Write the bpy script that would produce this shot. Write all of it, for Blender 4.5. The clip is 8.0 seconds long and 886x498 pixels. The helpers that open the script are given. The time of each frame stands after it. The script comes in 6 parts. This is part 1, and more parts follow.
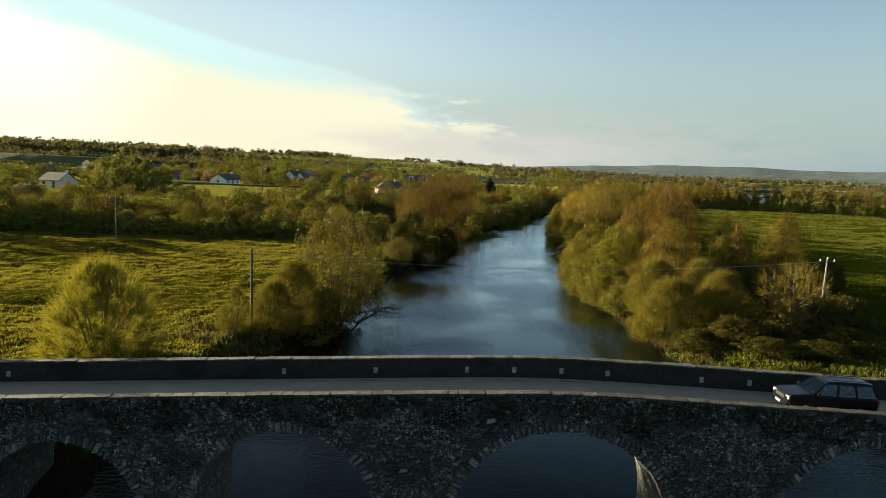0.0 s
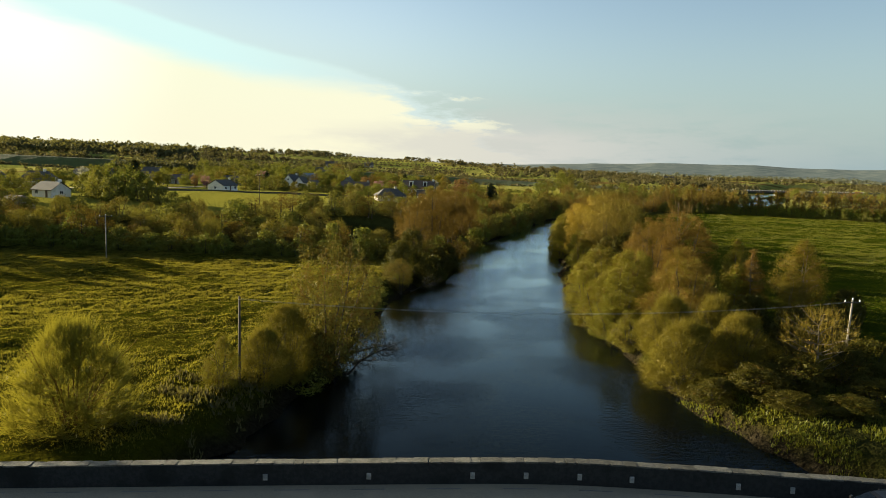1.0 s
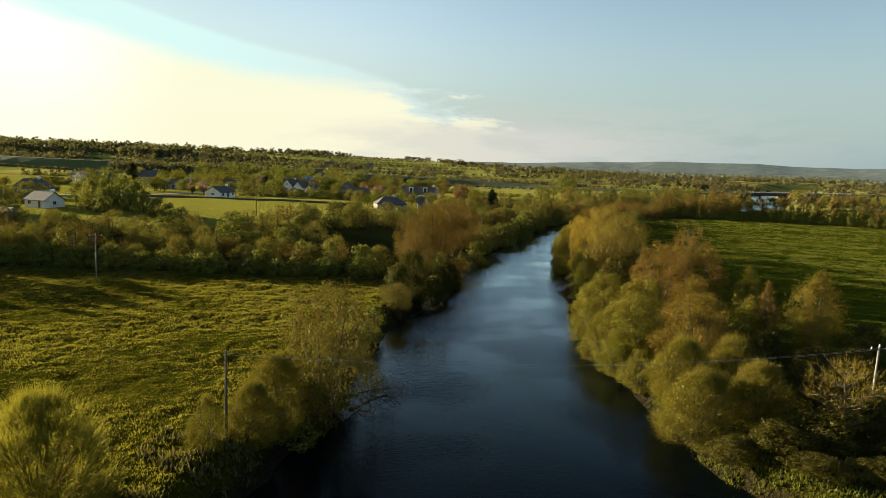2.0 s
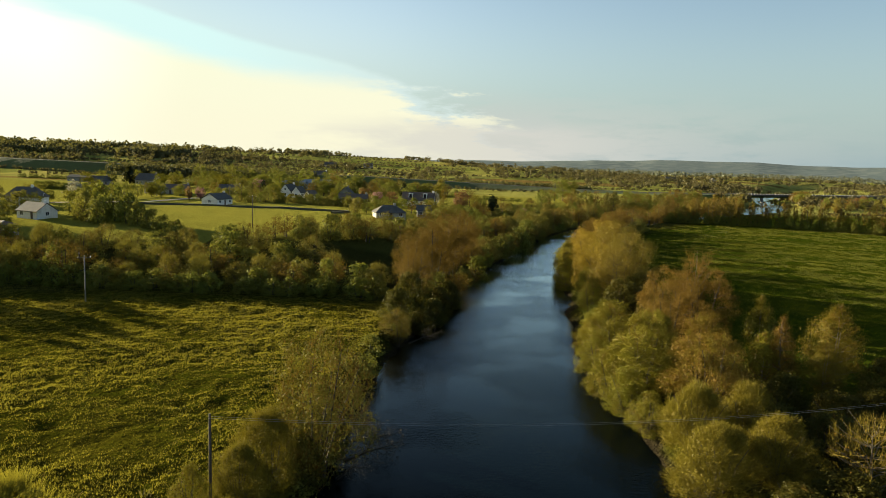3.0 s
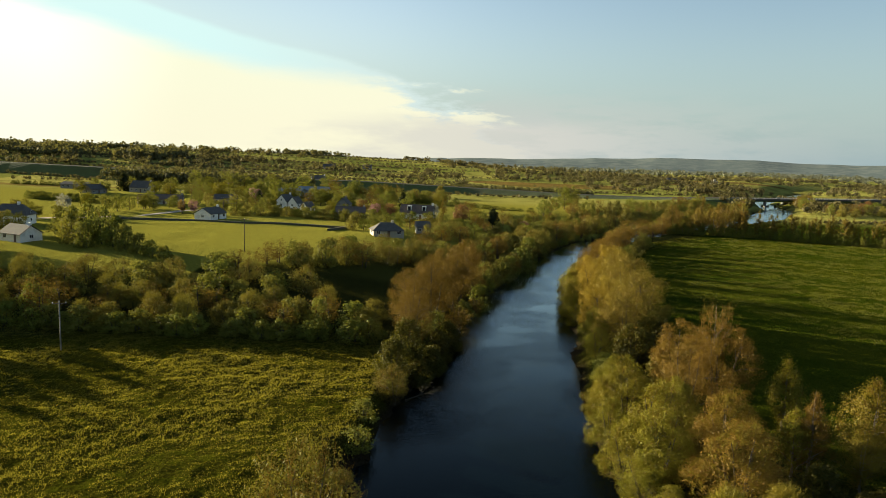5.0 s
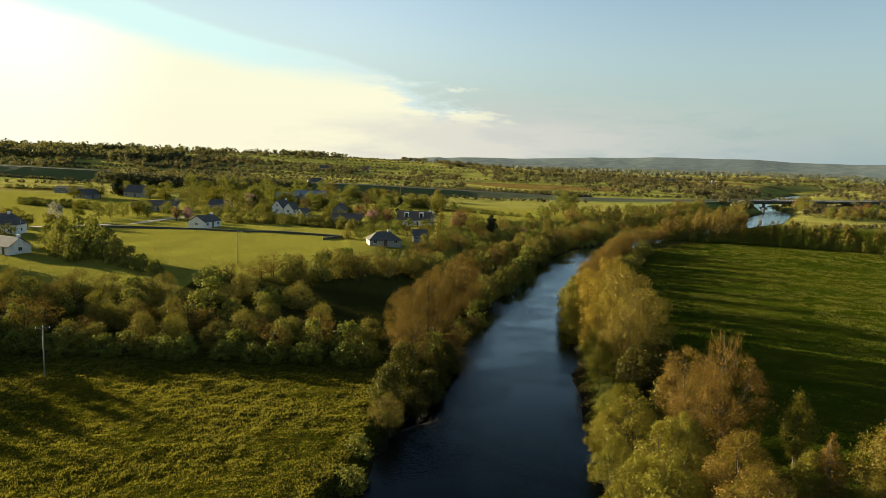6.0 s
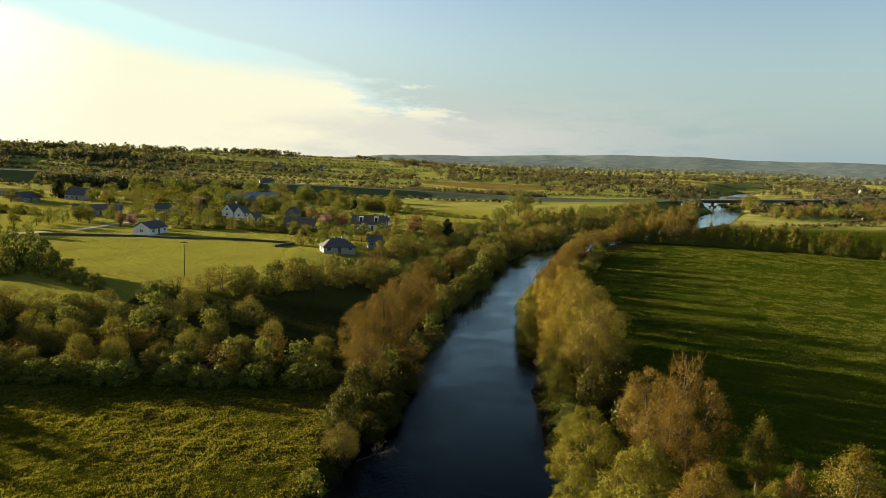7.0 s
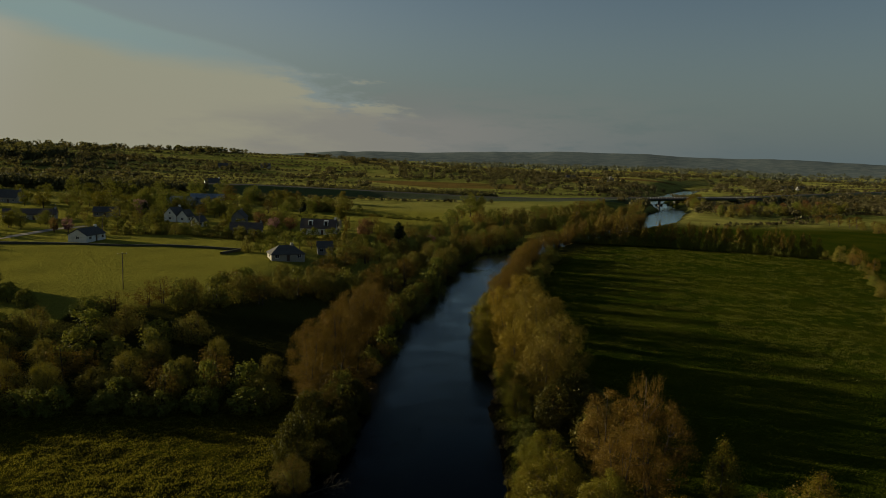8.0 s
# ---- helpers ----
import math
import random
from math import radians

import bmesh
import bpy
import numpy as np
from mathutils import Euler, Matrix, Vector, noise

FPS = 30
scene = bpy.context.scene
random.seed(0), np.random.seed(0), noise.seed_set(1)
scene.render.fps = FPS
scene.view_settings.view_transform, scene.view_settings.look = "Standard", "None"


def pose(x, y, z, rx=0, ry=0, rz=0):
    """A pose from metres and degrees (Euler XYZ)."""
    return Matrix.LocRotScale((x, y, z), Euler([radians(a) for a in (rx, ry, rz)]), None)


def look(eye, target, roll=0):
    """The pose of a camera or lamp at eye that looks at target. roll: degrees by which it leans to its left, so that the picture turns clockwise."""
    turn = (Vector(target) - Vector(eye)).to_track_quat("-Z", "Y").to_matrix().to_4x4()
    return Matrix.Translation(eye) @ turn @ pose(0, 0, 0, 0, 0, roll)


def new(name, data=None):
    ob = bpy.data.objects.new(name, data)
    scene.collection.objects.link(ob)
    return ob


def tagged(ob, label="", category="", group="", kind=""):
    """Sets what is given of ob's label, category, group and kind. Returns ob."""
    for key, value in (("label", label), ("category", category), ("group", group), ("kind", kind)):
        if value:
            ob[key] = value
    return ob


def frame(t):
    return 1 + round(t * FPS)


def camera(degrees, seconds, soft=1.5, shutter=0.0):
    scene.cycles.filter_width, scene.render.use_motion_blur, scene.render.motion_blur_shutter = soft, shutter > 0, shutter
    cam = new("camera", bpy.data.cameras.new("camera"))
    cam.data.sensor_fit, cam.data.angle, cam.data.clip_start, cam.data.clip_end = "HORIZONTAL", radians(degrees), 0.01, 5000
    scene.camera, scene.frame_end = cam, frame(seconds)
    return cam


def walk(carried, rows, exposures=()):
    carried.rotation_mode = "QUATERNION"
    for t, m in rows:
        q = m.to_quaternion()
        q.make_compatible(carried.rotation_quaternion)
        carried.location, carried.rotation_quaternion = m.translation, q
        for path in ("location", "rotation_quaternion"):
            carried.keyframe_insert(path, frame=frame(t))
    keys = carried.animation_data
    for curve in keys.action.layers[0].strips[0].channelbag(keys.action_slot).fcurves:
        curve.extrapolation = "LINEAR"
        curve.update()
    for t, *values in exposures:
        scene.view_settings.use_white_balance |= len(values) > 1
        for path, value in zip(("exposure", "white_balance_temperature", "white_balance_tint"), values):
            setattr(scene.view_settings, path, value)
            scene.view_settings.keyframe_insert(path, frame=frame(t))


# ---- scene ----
cam = camera(65.1, 8.0, soft=0.5)
UNIT = 1.15       # metres to one unit of the plan
METRES, EYE, TILT, LEAN, TURN = 42.5 * UNIT, 17.0 * UNIT, -6.35, -1.8, 0.0
ROWS = [
    (0.0, 0.0, 0.0, 0.0, 0.0, 0.0, -0.0),
    (0.5, -0.0016, 0.0494, 0.0478, 0.0, -0.11, -0.01),
    (1.0, -0.0021, 0.0966, 0.0955, 0.03, -0.22, -0.0),
    (1.5, -0.0034, 0.1433, 0.143, 0.04, -0.31, -0.02),
    (3.0, -0.0052, 0.2764, 0.2866, 0.03, -0.58, -0.06),
    (3.5, -0.0048, 0.3208, 0.3319, 0.02, -0.66, -0.07),
    (4.0, -0.0045, 0.3648, 0.3765, 0.01, -0.74, -0.08),
    (4.5, -0.004, 0.4091, 0.4214, 0.01, -0.81, -0.08),
    (6.0, -0.0027, 0.54, 0.5484, -0.19, -0.94, -0.0),
    (6.5, -0.0013, 0.5833, 0.5859, -1.9, -1.05, 0.18),
    (7.0, -0.0029, 0.627, 0.622, -3.87, -1.2, 0.38),
    (7.5, -0.0034, 0.6712, 0.6581, -5.84, -1.35, 0.58),
    (8.0, -0.0047, 0.7175, 0.6946, -7.93, -1.55, 0.79),
]
EXPOSURE = 2.25
walk(cam, [(t, pose(0, 0, EYE, TILT, LEAN, TURN) @ pose(METRES * x, METRES * y, METRES * z, 90 + pitch, roll, yaw)) for t, x, y, z, yaw, pitch, roll in ROWS],
     exposures=[(0.0, EXPOSURE), (7.5, EXPOSURE), (7.65, EXPOSURE - 0.1), (7.8, EXPOSURE - 0.85), (8.0, EXPOSURE - 1.75)])

# ---- sky and sun: low evening sun, to the left and ahead ----
SUN_AZ, SUN_EL = radians(-62), radians(9.5)      # from +y towards +x; height
SUN_DIR = Vector((math.sin(SUN_AZ) * math.cos(SUN_EL), math.cos(SUN_AZ) * math.cos(SUN_EL), math.sin(SUN_EL)))


class Nodes:
    """A short hand for node trees."""

    def __init__(self, tree):
        self.tree = tree
        tree.nodes.clear()

    def add(self, kind, *sockets):
        node = self.tree.nodes.new(kind)
        for key, value in sockets:
            self.put(node.inputs[key], value)
        return node

    def put(self, socket, value):
        if isinstance(value, bpy.types.NodeSocket):
            self.tree.links.new(value, socket)
        else:
            socket.default_value = value

    def math(self, op, a, b=0.0, clamp=False):
        node = self.add("ShaderNodeMath", (0, a), (1, b))
        node.operation, node.use_clamp = op, clamp
        return node.outputs[0]

    def mix(self, fac, a, b, blend="MIX"):
        n = self.add("ShaderNodeMix")
        n.data_type, n.blend_type, n.clamp_factor = "RGBA", blend, True
        self.put(n.inputs[0], fac)
        self.put(n.inputs[6], a if isinstance(a, bpy.types.NodeSocket) else (*a, 1))
        self.put(n.inputs[7], b if isinstance(b, bpy.types.NodeSocket) else (*b, 1))
        return n.outputs[2]

    def span(self, value, low, high):
        node = self.add("ShaderNodeMapRange")
        node.interpolation_type = "SMOOTHSTEP"
        for key, given in ((0, value), (1, low), (2, high)):
            self.put(node.inputs[key], given)
        return node.outputs[0]

    def attribute(self, name):
        node = self.add("ShaderNodeAttribute")
        node.attribute_name = name
        return node.outputs["Fac"]

    def noise(self, where, scale, detail=3.0, rough=0.55):
        return self.add("ShaderNodeTexNoise", ("Vector", where), ("Scale", scale), ("Detail", detail), ("Roughness", rough)).outputs[0]


world = bpy.data.worlds.new("sky")
scene.world = world
world.use_nodes = True
n = Nodes(world.node_tree)
sky = n.add("ShaderNodeTexSky")
sky.sky_type, sky.sun_disc, sky.sun_elevation, sky.sun_rotation = "NISHITA", False, SUN_EL, SUN_AZ
sky.altitude, sky.air_density, sky.dust_density, sky.ozone_density = 60.0, 1.0, 1.6, 1.4
way = n.add("ShaderNodeTexCoord").outputs["Generated"]
sep = n.add("ShaderNodeSeparateXYZ", (0, way))
stretched = n.add("ShaderNodeMapping", ("Vector", way), ("Scale", (3.0, 3.0, 14.0)), ("Rotation", (0, 0.33, 0))).outputs[0]
wisps = n.noise(stretched, 2.3, 8, 0.62)
# a veil of bright cloud round the sun: a clean arc near it, torn into wisps farther off
torn = n.span(sep.outputs[0], -0.16, 0.06)
ragged = n.math("MULTIPLY", n.math("SUBTRACT", wisps, 0.5), n.math("ADD", n.math("MULTIPLY", torn, 0.2), 0.012))
edge = n.math("SUBTRACT", n.math("SUBTRACT", 0.087, n.math("MULTIPLY", sep.outputs[0], 0.26)), sep.outputs[2])
edge = n.math("ADD", n.math("ADD", edge, ragged), n.math("SUBTRACT", n.math("MULTIPLY", n.span(sep.outputs[0], -0.3, -0.08), 0.014), n.math("MULTIPLY", n.span(sep.outputs[0], 0.0, 0.13), 0.045)))
ahead = n.span(sep.outputs[1], -0.5, 0.3)
veil = n.math("MULTIPLY", n.math("MULTIPLY", n.span(edge, -0.004, n.math("ADD", n.math("MULTIPLY", torn, 0.02), 0.006)), ahead), n.span(sep.outputs[0], 0.2, -0.02))
dot = n.add("ShaderNodeVectorMath", (0, way), (1, tuple(SUN_DIR)))
dot.operation = "DOT_PRODUCT"
glow = n.math("POWER", n.math("MAXIMUM", dot.outputs["Value"], 0.0), 3.0)
# pale blue-green under the arc, cream towards the sun, white round it
lip = n.math("ADD", n.math("MULTIPLY", n.span(sep.outputs[0], -0.06, -0.36), 0.024), 0.006)
warm = n.span(n.math("ADD", edge, ragged), lip, n.math("ADD", lip, 0.032))
cream = n.mix(n.span(glow, 0.4, 0.62), (4.15, 4.15, 3.05), (5.2, 5.1, 4.3))
cream = n.mix(n.math("MULTIPLY", n.span(sep.outputs[2], 0.14, 0.02), 0.5), cream, (4.3, 4.0, 2.9))
cloud = n.mix(warm, n.mix(n.span(sep.outputs[0], 0.0, -0.35), (2.9, 3.45, 3.3), (3.0, 4.1, 3.95)), cream)
haze = n.mix(n.math("MULTIPLY", n.span(sep.outputs[2], 0.22, 0.0), 0.8), n.mix(1.0, sky.outputs[0], n.mix(n.span(glow, 0.12, 0.55), (0.97, 0.97, 0.97), (0.66, 0.74, 0.74)), "MULTIPLY"), (1.56, 2.18, 2.38))
# a low grey bank of cloud in front of the veil, thinning out along the horizon
bank = n.math("MULTIPLY", n.math("MULTIPLY", n.span(sep.outputs[2], 0.12, 0.03), n.span(wisps, 0.36, 0.56)), n.span(sep.outputs[0], 0.62, 0.05))
haze = n.mix(n.math("MULTIPLY", bank, ahead), haze, (2.6, 2.7, 2.5))
colour = n.mix(n.math("MULTIPLY", veil, 0.95), haze, cloud)
grey = n.math("MULTIPLY", n.math("MULTIPLY", n.span(n.math("ADD", sep.outputs[2], n.math("MULTIPLY", n.math("SUBTRACT", wisps, 0.5), 0.07)), 0.07, 0.046), n.span(n.math("ADD", sep.outputs[0], n.math("MULTIPLY", n.math("SUBTRACT", wisps, 0.5), 0.5)), -0.24, 0.02)), n.span(sep.outputs[0], 0.34, 0.06))
colour = n.mix(n.math("MULTIPLY", n.math("MULTIPLY", grey, ahead), 0.8), colour, (2.95, 2.9, 2.6))
back = n.add("ShaderNodeBackground", (0, colour), (1, 0.05))
n.add("ShaderNodeOutputWorld", (0, back.outputs[0]))

sun = new("sun", bpy.data.lights.new("sun", "SUN"))
sun.data.energy, sun.data.angle, sun.data.color = 4.9, radians(0.6), (1.0, 0.865, 0.57)
sun.matrix_world = look(Vector((0, 0, 300)) + SUN_DIR * 200, Vector((0, 0, 300)))
# ---- materials ----
def material(name):
    m = bpy.data.materials.new(name)
    m.use_nodes = True
    return m, Nodes(m.node_tree)


def finish(n, shader):
    n.add("ShaderNodeOutputMaterial", (0, shader))


def surface(name, a, b, c, grain=6.0, blotch=0.6, rough=0.85, bump=0.3, metal=0.0, vary=0.0, gloss=0.3, lichen=None, cover=0.0):
    """A weathered surface: two colours mottled by grain, a third in larger stains, and a fine relief."""
    m, n = material(name)
    where = n.add("ShaderNodeNewGeometry").outputs["Position"]
    fine, wide = n.noise(where, grain, 4, 0.65), n.noise(where, blotch, 3)
    colour = n.mix(n.span(fine, 0.35, 0.65), a, b)
    colour = n.mix(n.math("MULTIPLY", n.span(wide, 0.48, 0.68), 0.75), colour, c)
    if lichen:
        spots = n.math("MAXIMUM", n.span(n.noise(where, 4.2, 4, 0.75), 0.61 - cover, 0.645 - cover), n.math("MULTIPLY", n.span(n.noise(where, 10.0, 3, 0.65), 0.62 - cover, 0.65 - cover), 0.8))
        colour = n.mix(n.math("MULTIPLY", spots, n.span(n.noise(where, 0.5, 2), 0.36, 0.6)), colour, lichen)
    if vary:
        pick = n.add("ShaderNodeObjectInfo").outputs["Random"]
        isle = n.add("ShaderNodeNewGeometry").outputs["Random Per Island"]
        both = n.math("FRACT", n.math("ADD", pick, isle))
        level = n.add("ShaderNodeMapRange", (0, both), (3, 1 - vary), (4, 1 + vary)).outputs[0]
        colour = n.mix(1.0, colour, n.add("ShaderNodeCombineColor", (0, level), (1, level), (2, level)).outputs[0], "MULTIPLY")
    relief = n.add("ShaderNodeBump", ("Height", fine), ("Strength", bump), ("Distance", 0.5 / grain))
    p = n.add("ShaderNodeBsdfPrincipled", ("Base Color", colour), ("Roughness", n.math("ADD", rough - 0.08, n.math("MULTIPLY", wide, 0.16))), ("Metallic", metal),
              ("Specular IOR Level", gloss), ("Normal", relief.outputs[0]))
    finish(n, p.outputs[0])
    return m


def leafage(name, a, b, c, through_light=0.45, drift=0.0):
    """Leaves: colour differs from leaf to leaf and from tree to tree; light shines through them."""
    m, n = material(name)
    isle = n.add("ShaderNodeNewGeometry").outputs["Random Per Island"]
    pick = n.add("ShaderNodeObjectInfo").outputs["Random"]
    colour = n.mix(isle, a, b)
    colour = n.mix(n.math("MULTIPLY", pick, 0.7), colour, c)
    if drift:
        # colour that wanders from tree to tree within one wood
        spot = n.noise(n.add("ShaderNodeNewGeometry").outputs["Position"], drift, 2)
        colour = n.mix(n.span(spot, 0.35, 0.65), colour, n.mix(0.75, colour, c))
    d = n.add("ShaderNodeBsdfDiffuse", (0, colour))
    t = n.add("ShaderNodeBsdfTranslucent", (0, n.mix(0.4, colour, (0.16, 0.14, 0.012))))
    g = n.add("ShaderNodeBsdfGlossy", (0, (0.7, 0.7, 0.6, 1)), ("Roughness", 0.5))
    s = n.add("ShaderNodeMixShader", (0, through_light), (1, d.outputs[0]), (2, t.outputs[0]))
    s = n.add("ShaderNodeMixShader", (0, 0.012), (1, s.outputs[0]), (2, g.outputs[0]))
    finish(n, s.outputs[0])
    return m


def plain(name, colour, rough=0.5, metal=0.0):
    return surface(name, colour, tuple(v * 0.85 for v in colour), tuple(v * 0.75 for v in colour), 9.0, 0.8, rough, 0.08, metal)


BARK = surface("bark", (0.03, 0.024, 0.016), (0.05, 0.04, 0.027), (0.022, 0.021, 0.012), 8, 0.7, 0.9, 0.5)
PALE_BARK = surface("pale_bark", (0.12, 0.098, 0.066), (0.09, 0.072, 0.048), (0.06, 0.05, 0.033), 8, 0.9, 0.8, 0.4)
TWIG = leafage("brown_twigs", (0.1038, 0.0599, 0.0096), (0.1364, 0.0788, 0.0128), (0.0986, 0.053, 0.009), 0.15)
SHOOTS = leafage("yellow_willow_shoots", (0.1368, 0.1183, 0.0119), (0.1759, 0.1445, 0.0153), (0.1417, 0.1068, 0.0119), 0.22)
WILLOW = leafage("willow_leaves", (0.0961, 0.0991, 0.0076), (0.1528, 0.1399, 0.0121), (0.1334, 0.1066, 0.0083), 0.22)
SALLOW = leafage("sallow_shoots", (0.17, 0.1573, 0.0153), (0.2125, 0.187, 0.0187), (0.17, 0.1445, 0.0153), 0.45)
OSIER = leafage("osier_leaves", (0.0914, 0.0745, 0.0068), (0.1218, 0.0953, 0.0096), (0.1028, 0.0745, 0.0068), 0.22)
GOLD = leafage("golden_leaves", (0.2285, 0.1632, 0.0156), (0.1792, 0.1436, 0.0156), (0.2224, 0.1322, 0.0132), 0.26)
AMBER = leafage("amber_young_leaves", (0.1651, 0.122, 0.0156), (0.135, 0.1089, 0.0156), (0.1601, 0.1089, 0.0144), 0.22)
OLIVE = leafage("thin_olive_leaves", (0.085, 0.078, 0.012), (0.12, 0.104, 0.016), (0.1, 0.08, 0.014), 0.25)
RUSSET = leafage("russet_young_leaves", (0.1329, 0.0751, 0.0105), (0.1063, 0.0654, 0.0099), (0.1234, 0.0677, 0.0092), 0.2)
GREEN = leafage("green_leaves", (0.0911, 0.1092, 0.0149), (0.138, 0.1503, 0.0205), (0.138, 0.1214, 0.0205), 0.3)
# next two leaf colours carry the haze of distance: greyer and bluer
FAR_LEAF = leafage("haze_greyed_foliage", (0.0581, 0.0587, 0.0239), (0.0788, 0.0747, 0.0313), (0.0806, 0.064, 0.0313), 0.3, 0.06)
HAZE_TINTED_LEAF = leafage("haze_tinted_horizon_foliage", (0.085, 0.1, 0.075), (0.11, 0.122, 0.09), (0.1, 0.105, 0.08), 0.3, 0.01)
WOOD_LEAF = leafage("dense_wood_foliage", (0.0621, 0.066, 0.0253), (0.0807, 0.08, 0.0312), (0.088, 0.08, 0.0331), 0.3, 0.08)
FIELD_BLADE = leafage("short_green_blades", (0.0573, 0.0734, 0.0057), (0.0812, 0.0918, 0.0073), (0.0955, 0.0918, 0.0097), 0.45)
IVY = leafage("dark_ivy_leaves", (0.0324, 0.0347, 0.0046), (0.0567, 0.0528, 0.0063), (0.0486, 0.0389, 0.005), 0.2)
SCRUB = leafage("scrub_leaves", (0.1217, 0.1109, 0.0184), (0.1652, 0.1467, 0.0238), (0.1564, 0.1205, 0.0216), 0.26)
DARK = leafage("dark_evergreen_needles", (0.0121, 0.0193, 0.0066), (0.022, 0.0303, 0.0099), (0.0165, 0.022, 0.0077), 0.15)
PINK = leafage("pink_blossom", (0.2475, 0.121, 0.132), (0.3025, 0.176, 0.176), (0.22, 0.088, 0.11), 0.4)
WHITE_BLOSSOM = leafage("white_blossom", (0.2475, 0.2475, 0.198), (0.33, 0.319, 0.264), (0.22, 0.22, 0.165), 0.4)
RUST = leafage("rust_leaves", (0.1375, 0.066, 0.0275), (0.176, 0.0935, 0.0385), (0.154, 0.055, 0.033), 0.4)
GRASS_BLADE = leafage("grass_blades", (0.0816, 0.084, 0.008), (0.1144, 0.1051, 0.0099), (0.1144, 0.0883, 0.0123), 0.58)
REED = leafage("dry_reeds", (0.099, 0.0792, 0.033), (0.0726, 0.066, 0.0231), (0.0825, 0.066, 0.0297), 0.3)

STONE = surface("rubble_stone", (0.026, 0.031, 0.029), (0.06, 0.068, 0.063), (0.016, 0.019, 0.0155), 9, 0.9, 0.92, 0.9, vary=0.3, gloss=0.12, lichen=(0.24, 0.255, 0.23), cover=0.05)
MOSS_STONE = surface("moss_blackened_stone", (0.012, 0.0115, 0.008), (0.024, 0.0225, 0.0155), (0.009, 0.0095, 0.006), 9, 0.8, 0.95, 0.9, vary=0.3, gloss=0.08, lichen=(0.2, 0.21, 0.19), cover=0.015)
PALE_STONE = surface("lichened_stone", (0.075, 0.08, 0.072), (0.17, 0.178, 0.16), (0.028, 0.031, 0.026), 12, 2.5, 0.9, 0.8, vary=0.4, gloss=0.1)
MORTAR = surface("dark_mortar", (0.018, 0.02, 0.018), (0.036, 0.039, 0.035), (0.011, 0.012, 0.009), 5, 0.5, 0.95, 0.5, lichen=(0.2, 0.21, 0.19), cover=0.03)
RENDERED = surface("grey_cement_render", (0.02, 0.021, 0.021), (0.03, 0.031, 0.03), (0.013, 0.014, 0.013), 5, 0.5, 0.95, 0.3, gloss=0.1)
COPING = surface("coping_stone", (0.034, 0.031, 0.024), (0.06, 0.054, 0.043), (0.018, 0.018, 0.012), 9, 1.6, 0.92, 0.8, vary=0.4, lichen=(0.16, 0.16, 0.14))
COPING_DARK = surface("dark_coping_stone", (0.05, 0.049, 0.042), (0.085, 0.082, 0.07), (0.03, 0.031, 0.024), 9, 1.4, 0.92, 0.8, vary=0.35)
# worn white paint, darkened for the shade at the far parapet's foot
SHADE_PAINT = surface("shade_dimmed_white_paint", (0.16, 0.155, 0.145), (0.11, 0.105, 0.1), (0.07, 0.07, 0.065), 10, 2.0, 0.8, 0.15)
FAR_TARMAC = surface("dull_grey_tarmac", (0.075, 0.072, 0.064), (0.09, 0.086, 0.076), (0.06, 0.058, 0.05), 2, 0.1, 1.0, 0.1, gloss=0.0)
# pale warm base colour stands in for low sun on the road
TARMAC = surface("worn_sun_tinted_tarmac", (0.19, 0.155, 0.108), (0.24, 0.198, 0.142), (0.27, 0.218, 0.152), 14, 0.35, 0.85, 0.35)
PAINT = surface("worn_white_paint", (0.311, 0.3067, 0.2851), (0.2592, 0.2549, 0.2376), (0.1296, 0.1296, 0.121), 10, 2.0, 0.7, 0.15)
WOOD = surface("weathered_pole_wood", (0.04, 0.031, 0.021), (0.065, 0.05, 0.035), (0.0504, 0.0396, 0.0288), 12, 1.0, 0.85, 0.4)
PALE_WOOD = surface("bleached_pole_wood", (0.21, 0.19, 0.155), (0.165, 0.145, 0.115), (0.125, 0.11, 0.09), 12, 1.0, 0.85, 0.4)
STEEL = surface("galvanised_steel", (0.32, 0.33, 0.33), (0.26, 0.27, 0.27), (0.2, 0.2, 0.2), 8, 1.0, 0.45, 0.1, 0.9)
PORCELAIN = plain("white_porcelain", (0.75, 0.74, 0.7), 0.25)
WALL_WHITE = surface("white_painted_render", (0.66, 0.65, 0.61), (0.58, 0.57, 0.53), (0.45, 0.44, 0.4), 3, 0.4, 0.85, 0.15)
WALL_CREAM = surface("cream_render", (0.297, 0.27, 0.216), (0.2592, 0.2376, 0.189), (0.216, 0.1944, 0.1512), 3, 0.4, 0.85, 0.15)
WALL_GREY = surface("grey_pebble_dash", (0.1944, 0.189, 0.1728), (0.1512, 0.1458, 0.135), (0.1296, 0.1242, 0.108), 9, 0.4, 0.9, 0.3)
SLATE = surface("slate_roof", (0.06, 0.056, 0.052), (0.085, 0.08, 0.073), (0.1, 0.092, 0.08), 3, 0.5, 0.85, 0.3, gloss=0.15)
TILE_BROWN = surface("brown_tile_roof", (0.0864, 0.0612, 0.0468), (0.1152, 0.0828, 0.0612), (0.0648, 0.0504, 0.0396), 3, 0.5, 0.75, 0.3)
PANE = plain("dark_window_glass", (0.02, 0.024, 0.03), 0.08)
FRAME = plain("white_window_frame", (0.75, 0.75, 0.72), 0.5)
DOOR_PAINT = plain("dark_door_paint", (0.08, 0.05, 0.035), 0.5)
SHED_BLUE = surface("faded_blue_sheeting", (0.1584, 0.1944, 0.216), (0.1224, 0.1512, 0.1728), (0.1008, 0.1152, 0.1224), 2, 0.3, 0.5, 0.2, 0.2)
